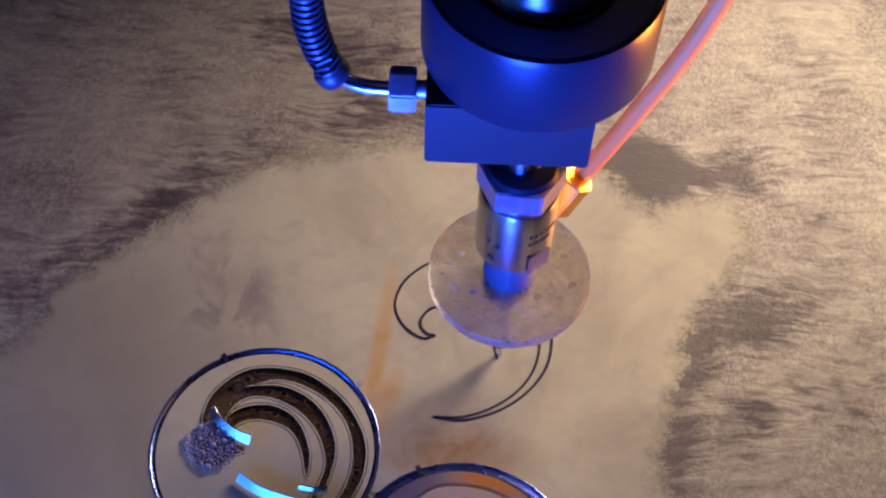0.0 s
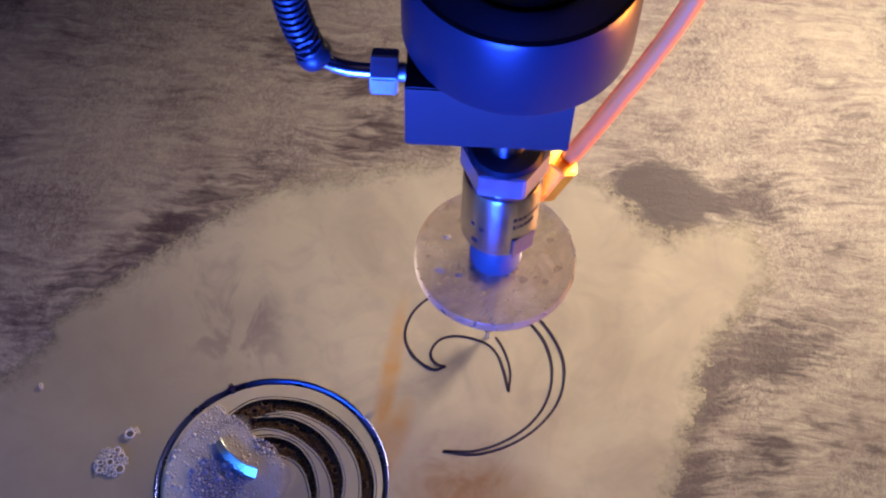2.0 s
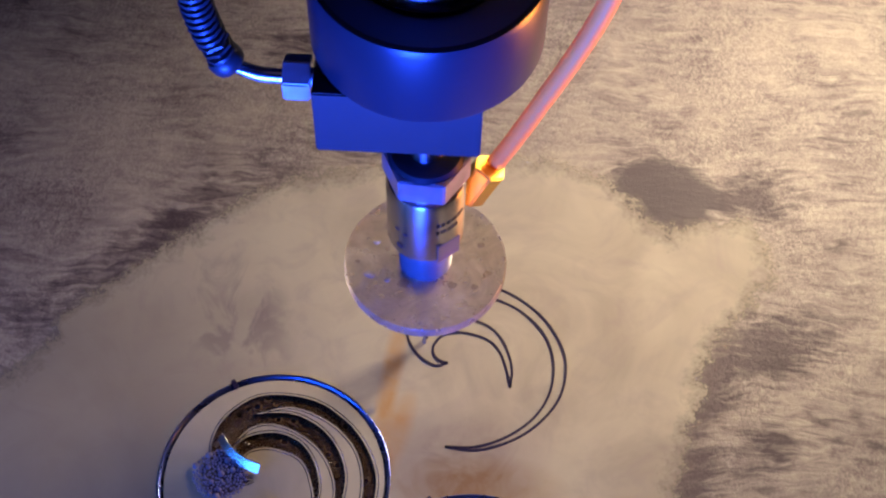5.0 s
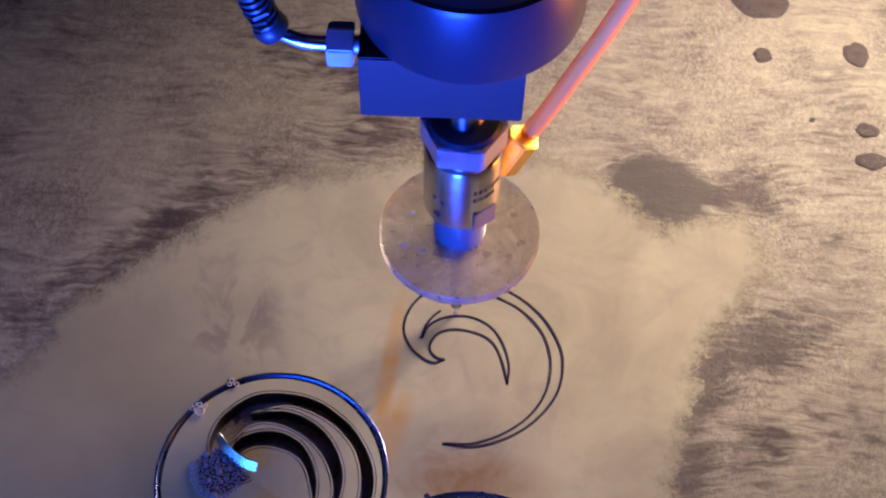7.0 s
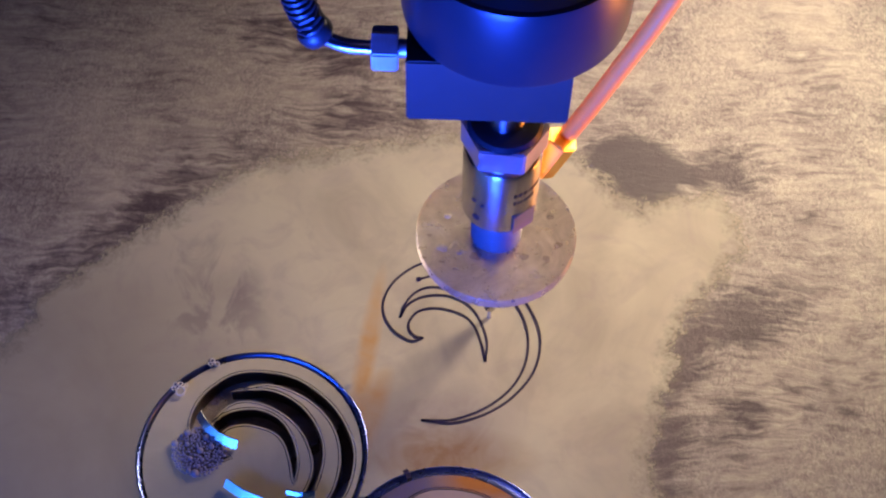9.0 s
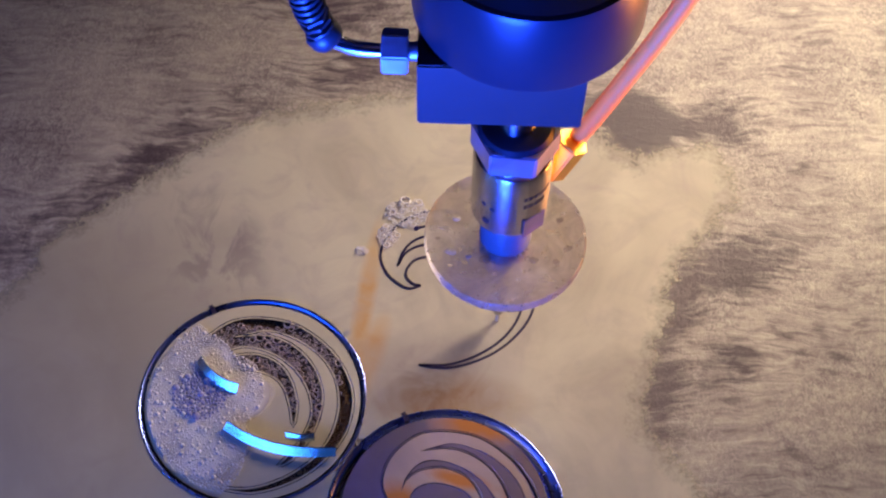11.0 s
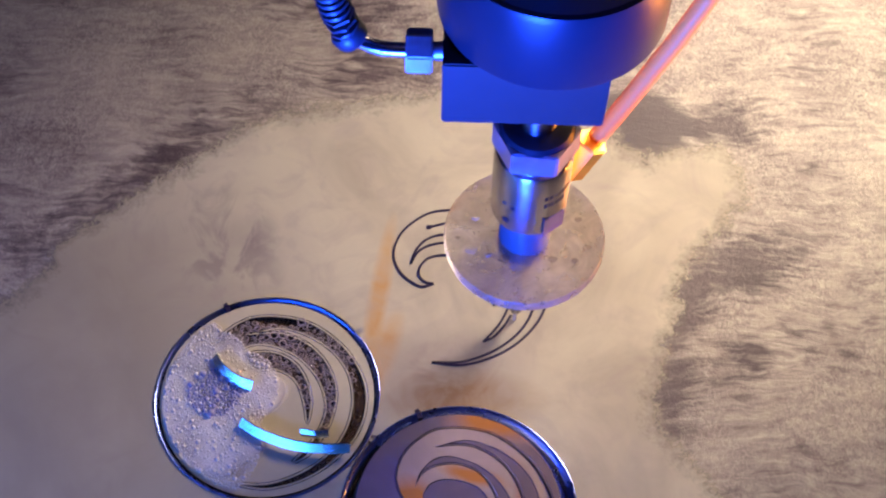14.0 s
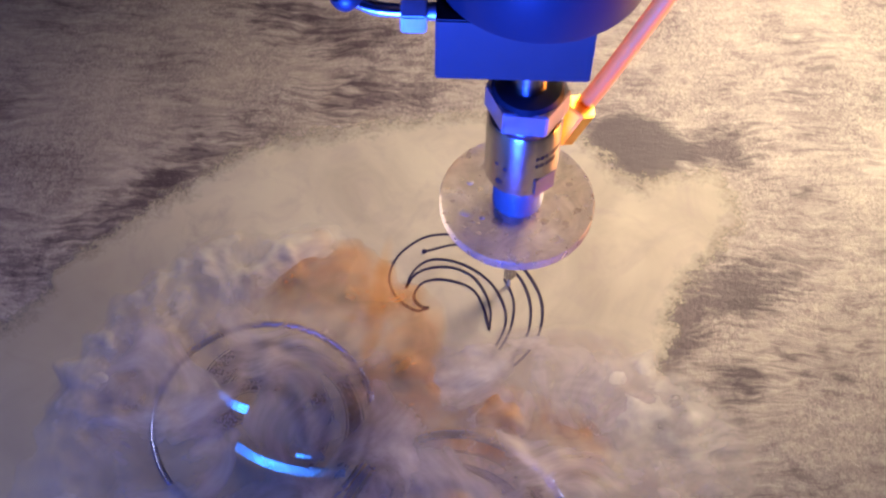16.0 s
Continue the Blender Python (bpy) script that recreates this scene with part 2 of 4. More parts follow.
STEEL = metal_material("turned_steel", (0.60, 0.57, 0.58), 0.21, turned_on_lathe=True)
STEEL_SOFT = metal_material("satin_steel", (0.40, 0.38, 0.38), 0.42)
BLOCK = disc_material("grey_block", (0.026, 0.020, 0.016), 0.40, 0.0)
BLOCK.node_tree.nodes["Principled BSDF"].inputs["Specular IOR Level"].default_value = 0.3
NUT = metal_material("plated_nut", (0.62, 0.64, 0.66), 0.36)
SLEEVE = disc_material("dark_sleeve", (0.016, 0.014, 0.017), 0.33, 0.0)
SLEEVE.node_tree.nodes["Principled BSDF"].inputs["Specular IOR Level"].default_value = 0.16
BLACK = material("black_shoulder", (0.012, 0.012, 0.014), 0.45)
BRASS = metal_material("brass", (0.95, 0.62, 0.08), 0.40)
RUBBER = material("black_rubber", (0.02, 0.02, 0.022), 0.42)
MIRROR = material("polished_strip", (0.85, 0.95, 0.98), 0.24, 1.0)
GUARD = guard_material()
BLOTCH = clear_material("guard_blotch", (0.45, 0.39, 0.34), 0.90, 0.3)
DRIP = clear_material("guard_drip", (0.85, 0.80, 0.70), 0.6, 0.15)
HOSE = clear_material("clear_hose", (0.95, 0.40, 0.04), 0.36, 0.35)
BUBBLE = clear_material("bubble_skin", (0.92, 0.90, 0.96), 0.32, 0.06)
PALE_BUBBLE = clear_material("pale_slot_bubble", (0.72, 0.62, 0.66), 0.55, 0.06)
# bubbles tinted brown and dim to paint the shade inside the slots
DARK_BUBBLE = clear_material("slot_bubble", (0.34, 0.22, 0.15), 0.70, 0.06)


def spray_material(name, light, dark, low, high):
    """Torn milky water: thick in some places, clear in others, running out at its rim."""
    m = material(name, light, 0.5)
    n = Net(m)
    at = n.place()
    big = n.noise(at, 26, 4, 0.55, 1.5)
    n.to(n.ramp(big, (0.35, dark), (0.62, light)), "Base Color")
    depth = n.add("ShaderNodeAttribute")
    depth.attribute_name = "depth"
    thick = n.ramp(n.math("ADD", n.math("MULTIPLY", n.noise(at, 34, 5, 0.55, 1.0), 0.5), n.math("MULTIPLY", big, 0.5)), (0.36, low), (0.64, high))
    n.to(n.math("MULTIPLY", thick, depth.outputs["Fac"]), "Alpha")
    n.bump(n.noise(at, 70, 4, 0.5, 1.0), 0.3, 0.002)
    return m


SKIN = spray_material("soapy_skin", (0.80, 0.76, 0.82), (0.66, 0.61, 0.68), 0.3, 0.85)
SPRAY = spray_material("milky_splash", (0.58, 0.52, 0.60), (0.36, 0.28, 0.31), 0.25, 0.72)
FROTH = spray_material("white_froth", (0.74, 0.70, 0.68), (0.48, 0.42, 0.54), 0.12, 0.80)
RUST = spray_material("rusty_splash", (0.60, 0.25, 0.05), (0.42, 0.16, 0.03), 0.15, 0.74)
# tint puts the blue light into the bubbles' own colour
BULB = clear_material("blue_tinted_bubble", (0.50, 0.50, 0.84), 0.45, 0.2)
# dark sheet painted under the hook's bubbles for the shade of a hole
BACKING = spray_material("dark_backing", (0.07, 0.05, 0.09), (0.04, 0.03, 0.05), 0.7, 0.95)
JET = clear_material("water_jet", (0.75, 0.75, 0.85), 0.55, 0.2)
DARK = material("dark_tank", (0.015, 0.013, 0.014), 0.35)
# blue put into the metal's own colour, so warm highlights turn blue
BEAD = metal_material("blue_tinted_bead", (0.20, 0.27, 0.82), 0.27)
# darker copy of the bead's tint, painting blue light and shade along cuts
LIP = metal_material("dark_blue_lip", (0.045, 0.055, 0.20), 0.25)
WATER = material("tank_water", (0.085, 0.038, 0.012), 0.06)
ROOM = material("workshop_wall", (0.12, 0.11, 0.11), 0.8)


# ---- mesh helpers ----
def part(name, bm, mat, parent=None, label=""):
    me = bpy.data.meshes.new(name)
    bm.to_mesh(me)
    bm.free()
    for m in (mat if isinstance(mat, (list, tuple)) else [mat]):
        me.materials.append(m)
    ob = new(name, me)
    if parent is not None:
        ob.parent = parent
    if label:
        tagged(ob, label)
    return ob


def smooth(bm, angle=35):
    for f in bm.faces:
        f.smooth = True
    lim = radians(angle)
    for e in bm.edges:
        e.smooth = len(e.link_faces) == 2 and e.calc_face_angle(0) < lim
    return bm


def spline(points, steps=8):
    """A smooth curve through the points (Catmull-Rom)."""
    p = [Vector(q) for q in points]
    p = [p[0] * 2 - p[1], *p, p[-1] * 2 - p[-2]]
    out = []
    for i in range(1, len(p) - 2):
        a, b, c, d = p[i - 1:i + 3]
        for k in range(steps):
            t = k / steps
            out.append(0.5 * (2 * b + (c - a) * t + (2 * a - 5 * b + 4 * c - d) * t * t + (3 * b - a - 3 * c + d) * t ** 3))
    out.append(p[-2])
    return out


def lathe(profile, seg=64, bm=None):
    """A turned body from (radius, height) pairs, in units, round the z axis."""
    bm = bm or bmesh.new()
    rings = []
    for r, z in profile:
        if r < 1e-6:
            rings.append([bm.verts.new((0, 0, z * U))])
        else:
            rings.append([bm.verts.new((r * U * math.cos(2 * math.pi * k / seg), r * U * math.sin(2 * math.pi * k / seg), z * U)) for k in range(seg)])
    for a, b in zip(rings, rings[1:]):
        for k in range(seg):
            q = [a[k % len(a)], a[(k + 1) % len(a)], b[(k + 1) % len(b)], b[k % len(b)]]
            q = list(dict.fromkeys(q))
            if len(q) > 2:
                bm.faces.new(q)
    bmesh.ops.recalc_face_normals(bm, faces=bm.faces)
    return smooth(bm)


def pipe(points, r, seg=16, steps=8, bm=None):
    """A round bar along a smooth curve, points in units."""
    bm = bm or bmesh.new()
    c = spline(points, steps)
    rings, side = [], None
    for i, p in enumerate(c):
        d = (c[min(i + 1, len(c) - 1)] - c[max(i - 1, 0)]).normalized()
        side = (side or Vector((0, 1, 0.01))) - d * d.dot(side or Vector((0, 1, 0.01)))
        side.normalize()
        up = d.cross(side)
        rings.append([bm.verts.new((p + (side * math.cos(a) + up * math.sin(a)) * r) * U) for a in [2 * math.pi * k / seg for k in range(seg)]])
    for a, b in zip(rings, rings[1:]):
        for k in range(seg):
            bm.faces.new((a[k], a[(k + 1) % seg], b[(k + 1) % seg], b[k]))
    bm.faces.new(rings[0][::-1])
    bm.faces.new(rings[-1])
    bmesh.ops.recalc_face_normals(bm, faces=bm.faces)
    return smooth(bm, 50)


def box(x0, x1, y0, y1, z0, z1, bevel=0.02):
    bm = bmesh.new()
    bmesh.ops.create_cube(bm, size=1)
    for v in bm.verts:
        v.co = Vector(((x0 + x1) / 2 + v.co.x * (x1 - x0), (y0 + y1) / 2 + v.co.y * (y1 - y0), (z0 + z1) / 2 + v.co.z * (z1 - z0))) * U
    if bevel:
        bmesh.ops.bevel(bm, geom=bm.edges[:], offset=bevel * U, segments=2, affect="EDGES")
    return bm


def slab(loops, top, bottom, second_slot=True):
    """A sheet from closed loops (outer, then holes), in units, with walls of its thickness in the second material."""
    bm = bmesh.new()
    edges = []
    for loop in loops:
        vs = [bm.verts.new((p[0] * U, p[1] * U, top * U)) for p in loop]
        edges += [bm.edges.new((vs[k], vs[(k + 1) % len(vs)])) for k in range(len(vs))]
    bmesh.ops.triangle_fill(bm, edges=edges, use_beauty=True, use_dissolve=False, normal=(0, 0, 1))
    faces = bm.faces[:]
    got = bmesh.ops.extrude_face_region(bm, geom=faces)
    for v in [g for g in got["geom"] if isinstance(g, bmesh.types.BMVert)]:
        v.co.z = bottom * U
    for f in faces:
        if f.normal.z < 0:
            f.normal_flip()
    bmesh.ops.recalc_face_normals(bm, faces=bm.faces)
    bm.normal_update()
    for f in bm.faces:
        if second_slot and abs(f.normal.z) < 0.5:
            f.material_index = 1
    return bm


def circle(x, y, r, n=96, wobble=0.0):
    return [(x + (r + wobble * noise.noise(Vector((math.cos(a) * 2, math.sin(a) * 2, r)))) * math.cos(a), y + (r + wobble * noise.noise(Vector((math.cos(a) * 2, math.sin(a) * 2, r)))) * math.sin(a))
            for a in [2 * math.pi * k / n for k in range(n)]]


# ---- the wave emblem, in units of the disc's radius ----
TURN = Matrix.Rotation(radians(1.35), 4, "Z")


def curve(*pts):
    return [TURN @ p for p in spline([(*p, 0) for p in pts], 7)]


HOOK = curve((-0.20, -0.015), (-0.33, -0.045), (-0.51, 0.09), (-0.595, 0.30), (-0.54, 0.53), (-0.40, 0.70), (-0.20, 0.82), (0.08, 0.835), (0.37, 0.76), (0.66, 0.54), (0.84, 0.27),
             (0.91, -0.01), (0.85, -0.33), (0.66, -0.60), (0.40, -0.79), (0.08, -0.895), (-0.21, -0.87))
OUTER_IN = curve((-0.21, -0.87), (0.08, -0.86), (0.37, -0.745), (0.60, -0.56), (0.745, -0.32), (0.795, -0.03), (0.74, 0.25), (0.59, 0.47), (0.37, 0.63), (0.08, 0.72), (-0.25, 0.635))
MID_OUT = curve((-0.25, 0.635), (0.08, 0.655), (0.34, 0.545), (0.52, 0.355), (0.62, 0.11), (0.62, -0.11), (0.545, -0.355), (0.40, -0.57), (0.275, -0.65))
MID_IN = curve((0.275, -0.65), (0.44, -0.44), (0.545, -0.18), (0.525, 0.04), (0.42, 0.255), (0.25, 0.42), (0.05, 0.52), (-0.14, 0.545), (-0.28, 0.485), (-0.38, 0.355), (-0.425, 0.205))
IN_OUT = curve((-0.425, 0.205), (-0.35, 0.35), (-0.21, 0.435), (0.0, 0.455), (0.20, 0.37), (0.33, 0.20), (0.40, -0.04), (0.385, -0.26))
IN_IN = curve((0.385, -0.26), (0.34, -0.04), (0.27, 0.14), (0.15, 0.25), (-0.07, 0.31), (-0.24, 0.28), (-0.33, 0.18), (-0.34, 0.08), (-0.28, 0.005), (-0.20, -0.015))
EMBLEM = [(p.x, p.y) for c in (HOOK, OUTER_IN, MID_OUT, MID_IN, IN_OUT, IN_IN) for p in c[:-1]]


def ribbon(points, width, z0, z1):
    """A thin strip along a line of points (units)."""
    bm = bmesh.new()
    rows = []
    for i, p in enumerate(points):
        d = (points[min(i + 1, len(points) - 1)] - points[max(i - 1, 0)]).normalized()
        s = Vector((-d.y, d.x, 0)) * width / 2
        rows.append([bm.verts.new(Vector((q.x, q.y, z)) * U) for z in (z0, z1) for q in (p - s, p + s)])
    for a, b in zip(rows, rows[1:]):
        for i, j in ((0, 1), (1, 3), (3, 2), (2, 0)):
            bm.faces.new((a[i], a[j], b[j], b[i]))
    bm.faces.new([rows[0][i] for i in (0, 1, 3, 2)])
    bm.faces.new([rows[-1][i] for i in (0, 1, 3, 2)])
    bmesh.ops.recalc_face_normals(bm, faces=bm.faces)
    return bm


# ---- the setting ----
D1, D2 = (-1.696, -1.267), (0.10, -2.375)
THICK = 0.22


def setting():
    floor = part("floor", box(-40, 40, -40, 40, -22, -21.5, 0), ROOM)
    tagged(floor, "dark workshop floor under the tank", "floor", kind="structure")
    for name, b in (("wall_north", (-40, 40, 40, 41, -22, 44)), ("wall_south", (-40, 40, -41, -40, -22, 44)), ("wall_east", (40, 41, -41, 41, -22, 44)), ("wall_west", (-41, -40, -41, 41, -22, 44))):
        tagged(part(name, box(*b, 0), ROOM), "dark plain workshop wall", "wall", kind="structure")
    tagged(part("ceiling", box(-41, 41, -41, 41, 44, 45, 0), ROOM), "dark plain workshop ceiling", "ceiling", kind="structure")
    tank = new("water_tank")
    tagged(tank, "dark steel catch tank under the sheet", "tank", kind="structure")
    wat = part("tank_water", box(-16, 16, -14, 16, -1.0, -0.5, 0), WATER, tank, "dark brown tank water")
    part("tank_floor", box(-16, 16, -14, 16, -3.2, -3.0, 0), DARK, tank)
    for b in ((-16.3, -16, -14, 16), (16, 16.3, -14, 16), (-16.3, 16.3, -14.3, -14), (-16.3, 16.3, 16, 16.3)):
        part("tank_wall", box(*b, -21.5, -0.3, 0), DARK, tank)


def plate():
    outer = [(-18, -15), (18, -15), (18, 18), (-18, 18)]
    ob = part("metal_sheet", slab([outer, circle(*D1, 1.02), circle(*D2, 1.03)], 0, -THICK), (PLATE, HOLE))
    tagged(ob, "pale metal sheet streaked with wet grey abrasive", "sheet", kind="structure")
    return ob


def water_film():
    """A sheet of water in small facets, gently rippled; its depth runs out towards the rim."""
    rim = [(-7, -1.6, 0), (-4.34, -0.39, 0), (-3.86, 0.33, 0), (-3.37, 0.76, 0), (-2.76, 1.32, 0), (-1.95, 1.92, 0), (-0.9, 2.15, 0), (-0.2, 2.32, 0), (0.7, 2.33, 0), (1.25, 2.15, 0), (1.58, 1.85, 0), (1.9, 1.56, 0),
           (2.15, 1.62, 0), (2.7, 1.68, 0), (2.88, 1.2, 0), (2.5, 0.55, 0), (2.17, 0.1, 0), (2.08, -0.4, 0), (1.93, -0.9, 0), (1.84, -1.4, 0), (2.1, -1.75, 0), (2.6, -2.4, 0), (3.4, -4.0, 0),
           (3.0, -7, 0), (-3, -8, 0), (-7, -7, 0), (-7.6, -4, 0)]
    line = np.array([p[:2] for p in spline([*rim, rim[0]], 10)[:-1]])
    nxt = np.roll(line, -1, axis=0)
    step = 0.06
    xs, ys = np.arange(-8.2, 4.4, step), np.arange(-8.6, 3.2, step)
    gx, gy = np.meshgrid(xs, ys)
    pts = np.stack([gx.ravel(), gy.ravel()], 1)
    best = np.full(len(pts), 1e9)
    inside = np.zeros(len(pts), bool)
    for a, b in zip(line, nxt):
        d = b - a
        t = np.clip(((pts - a) @ d) / (d @ d), 0, 1)
        best = np.minimum(best, np.hypot(*(pts - a - t[:, None] * d).T))
        cross = (a[1] > pts[:, 1]) != (b[1] > pts[:, 1])
        inside ^= cross & (pts[:, 0] < (b[0] - a[0]) * (pts[:, 1] - a[1]) / (b[1] - a[1] + 1e-12) + a[0])
    sd = np.where(inside, best, -best)
    bm = bmesh.new()
    lay = bm.verts.layers.float.new("depth")
    made = {}
    w = len(xs)
    gap = [(*D1, 1.035), (*D2, 1.05)]

    def vert(k):
        if k not in made:
            x, y = pts[k]
            for cx, cy, r in gap:
                d = math.hypot(x - cx, y - cy)
                if d < r + step * 0.8:
                    x, y = cx + (x - cx) * r / d, cy + (y - cy) * r / d
            z = 0.010 + 0.004 * noise.noise(Vector((x * 1.5, y * 1.5, 0)))
            made[k] = bm.verts.new(Vector((x, y, z)) * U)
            made[k][lay] = min(1.2, max(-0.5, 0.5 + sd[k] * 1.5))
        return made[k]

    for r in range(len(ys) - 1):
        for c in range(w - 1):
            q = (r * w + c, r * w + c + 1, (r + 1) * w + c + 1, (r + 1) * w + c)
            if max(sd[k] for k in q) < -0.62:
                continue
            mx, my = pts[list(q)].mean(axis=0)
            if any(math.hypot(mx - cx, my - cy) < rr for cx, cy, rr in gap):
                continue
            bm.faces.new([vert(k) for k in q]).smooth = True
    ob = part("water_film", bm, FILM)
    tagged(ob, "thin milky film of water and grit on the sheet", "water", kind="structure")
    return ob


# ---- cut discs ----
def first_disc():
    root = new("cut_disc")
    root.matrix_world = pose(D1[0] * U, D1[1] * U, -0.01 * U, 0.4, 0.4, 0)
    tagged(root, "wet round metal disc with a wave emblem cut out", "disc", "cut discs")
    part("face", slab([circle(0, 0, 0.985), EMBLEM], 0, -0.02), (DISC, WALL), root, "wet pale face")
    part("body", slab([circle(0, 0, 0.983), [(p[0] * 1.001, p[1] * 1.001) for p in EMBLEM]], -0.022, -THICK), (WALL, WALL), root)
    part("wet_lip", lip(EMBLEM, 0.024, 0.0), LIP, root, "glossy lip along the cut-out, tinted dark blue for blue light")


def lip(loop, w, z):
    """Water that rounds off the edge of a closed cut, in units: from w outside the line down into the hole."""
    bm = bmesh.new()
    turn = 1 if sum(a[0] * b[1] - a[1] * b[0] for a, b in zip(loop, loop[1:] + loop[:1])) > 0 else -1
    rings = []
    for k, p in enumerate(loop):
        d = (Vector(loop[(k + 1) % len(loop)]) - Vector(loop[k - 1])).normalized()
        s = Vector((d.y, -d.x)) * turn
        rings.append([bm.verts.new(Vector((p[0] + s.x * w * o, p[1] + s.y * w * o, z + w * h)) * U) for o, h in ((1.0, 0.04), (0.72, 0.03), (0.45, -0.08), (0.2, -0.3), (0.02, -0.65), (-0.1, -1.2), (0.5, -1.2))])
    m = len(rings[0])
    for k in range(len(rings)):
        a, b = rings[k], rings[(k + 1) % len(rings)]
        for i in range(m):
            bm.faces.new((a[i], b[i], b[(i + 1) % m], a[(i + 1) % m])).smooth = i < 5
    bmesh.ops.recalc_face_normals(bm, faces=bm.faces)
    return bm


def meniscus(cx, cy, r):
    """Water that hangs from the hole's edge down to the loose disc, hollow between them."""
    bm = bmesh.new()
    n, m = 160, 7
    rows = []
    for k in range(n + 1):
        a = radians(-95 + 235 * k / n)
        outer = Vector((1.035 * math.cos(a), 1.035 * math.sin(a), 0.012))
        inner = Vector((cx + r * math.cos(a), cy + r * math.sin(a), -0.05))
        rows.append([])
        for i in range(m):
            q = i / (m - 1)
            p = outer.lerp(inner, q)
            p.z = inner.z + (outer.z - inner.z) * (1 - q) ** 1.9
            rows[-1].append(bm.verts.new(p * U))
    for a, b in zip(rows, rows[1:]):
        for i in range(m - 1):
            bm.faces.new((a[i], b[i], b[i + 1], a[i + 1])).smooth = True
    bmesh.ops.recalc_face_normals(bm, faces=bm.faces)
    return bm


def second_disc():
    root = new("cut_disc")
    root.matrix_world = pose(D2[0] * U, D2[1] * U, 0, 0, 0, 0)
    tagged(root, "bare round metal disc loose in its hole", "disc", "cut discs")
    cx, cy, r = -0.012, 0.065, 0.912
    shaped = [(p[0] * 0.93 + cx, p[1] * 0.93 + cy) for p in EMBLEM]
    part("face", slab([circle(cx, cy, r), shaped], 0.0, -THICK * 0.8), (DISC_BARE, WALL), root)
    # the jet-ribbed cut edge leans out, shaped to show its band to the camera
    bm = bmesh.new()
    n, top, low = 220, [], []
    for k in range(n):
        a = 2 * math.pi * k / n
        rib = 0.006 if k % 2 else -0.006
        top.append(bm.verts.new(Vector((cx + (r - 0.002) * math.cos(a), cy + (r - 0.002) * math.sin(a), -0.004)) * U))
        low.append(bm.verts.new(Vector(((1.0 + rib) * math.cos(a), (1.0 + rib) * math.sin(a), -THICK)) * U))
    for k in range(n):
        bm.faces.new((low[k], low[(k + 1) % n], top[(k + 1) % n], top[k]))
    part("cut_edge", bm, THREAD, root, "ribbed cut edge")
    inset = [(p[0] * 0.93 * 0.985 + cx, p[1] * 0.93 * 0.985 + cy - 0.002) for p in EMBLEM]
    piece = part("emblem_piece", slab([inset], 0.0, -THICK * 0.8), (PIECE, WALL), root, "loose wave-shaped offcut still in the disc")
    piece.matrix_basis = pose(0, 0, -0.006 * U, 1.0, 1.2, 0)
    part("edge_lip", lip(shaped, 0.016, 0.0), LIP, root, "dark glossy lip along the cut, tinted for blue light")
    part("standing_water", meniscus(cx, cy, r + 0.012), BEAD, root, "hollow ring of water in the gap, tinted for blue light")


def gap_water(x, y, r, notch):
    """Water that stands up in the gap round a disc, and a dark tab for the lead-in cut."""
    bm = bmesh.new()
    n = 160
    rings = []
    for k in range(n):
        a = 2 * math.pi * k / n
        w = 1 + 0.22 * noise.noise(Vector((math.cos(a) * 3, math.sin(a) * 3, x)))
        rings.append([bm.verts.new(Vector((x + (r + o * w) * math.cos(a), y + (r + o * w) * math.sin(a), z)) * U)
                      for o, z in ((0.036, 0.018), (0.024, 0.013), (0.012, 0.003), (0.002, -0.012), (-0.006, -0.032), (-0.012, -0.055), (0.03, -0.055))])
    m = len(rings[0])
    for k in range(n):
        p, q = rings[k], rings[(k + 1) % n]
        for i in range(m):
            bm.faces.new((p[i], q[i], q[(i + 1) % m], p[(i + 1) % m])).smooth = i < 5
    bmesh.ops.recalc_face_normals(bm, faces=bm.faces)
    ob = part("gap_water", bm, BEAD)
    tagged(ob, "glossy bead of water in the gap, tinted blue for blue light", "water", kind="structure")
    a = radians(notch)
    d = Vector((math.cos(a), math.sin(a), 0))
    part("lead_in", ribbon([Vector((x, y, 0)) + d * (r - 0.02), Vector((x, y, 0)) + d * (r + 0.03), Vector((x, y, 0)) + d * (r + 0.065) + Vector((-0.012, 0.004, 0))], 0.045, -0.05, 0.016), KERF, ob, "raised dark strip for the short lead-in cut")


def reflection_strip(points, width, tilt):
    """A mirror strip standing in for a lamp's reflection, in units."""
    p = spline(points, 10)
    bm = bmesh.new()
    rows = []
    for i, q in enumerate(p):
        d = (p[min(i + 1, len(p) - 1)] - p[max(i - 1, 0)]).normalized()
        s = Vector((d.y, -d.x, 0))
        if s.y > 0:
            s = -s
        low, high = q + s * width / 2, q - s * width / 2 + Vector((0, 0, width * tilt))
        rows.append([bm.verts.new(v * U) for v in (low, high, high + Vector((0, 0.012, -0.004)), low + Vector((0, 0.012, -0.012)))])
    for a, b in zip(rows, rows[1:]):
        for i in range(4):
            bm.faces.new((a[i], a[(i + 1) % 4], b[(i + 1) % 4], b[i]))
    bm.faces.new(rows[0])
    bm.faces.new(rows[-1])
    bmesh.ops.recalc_face_normals(bm, faces=bm.faces)
    ob = part("mirror_strip", bm, MIRROR)
    tagged(ob, "added curved mirror strip standing in for a cyan reflection", "offcut", "slivers on the disc")
    return ob


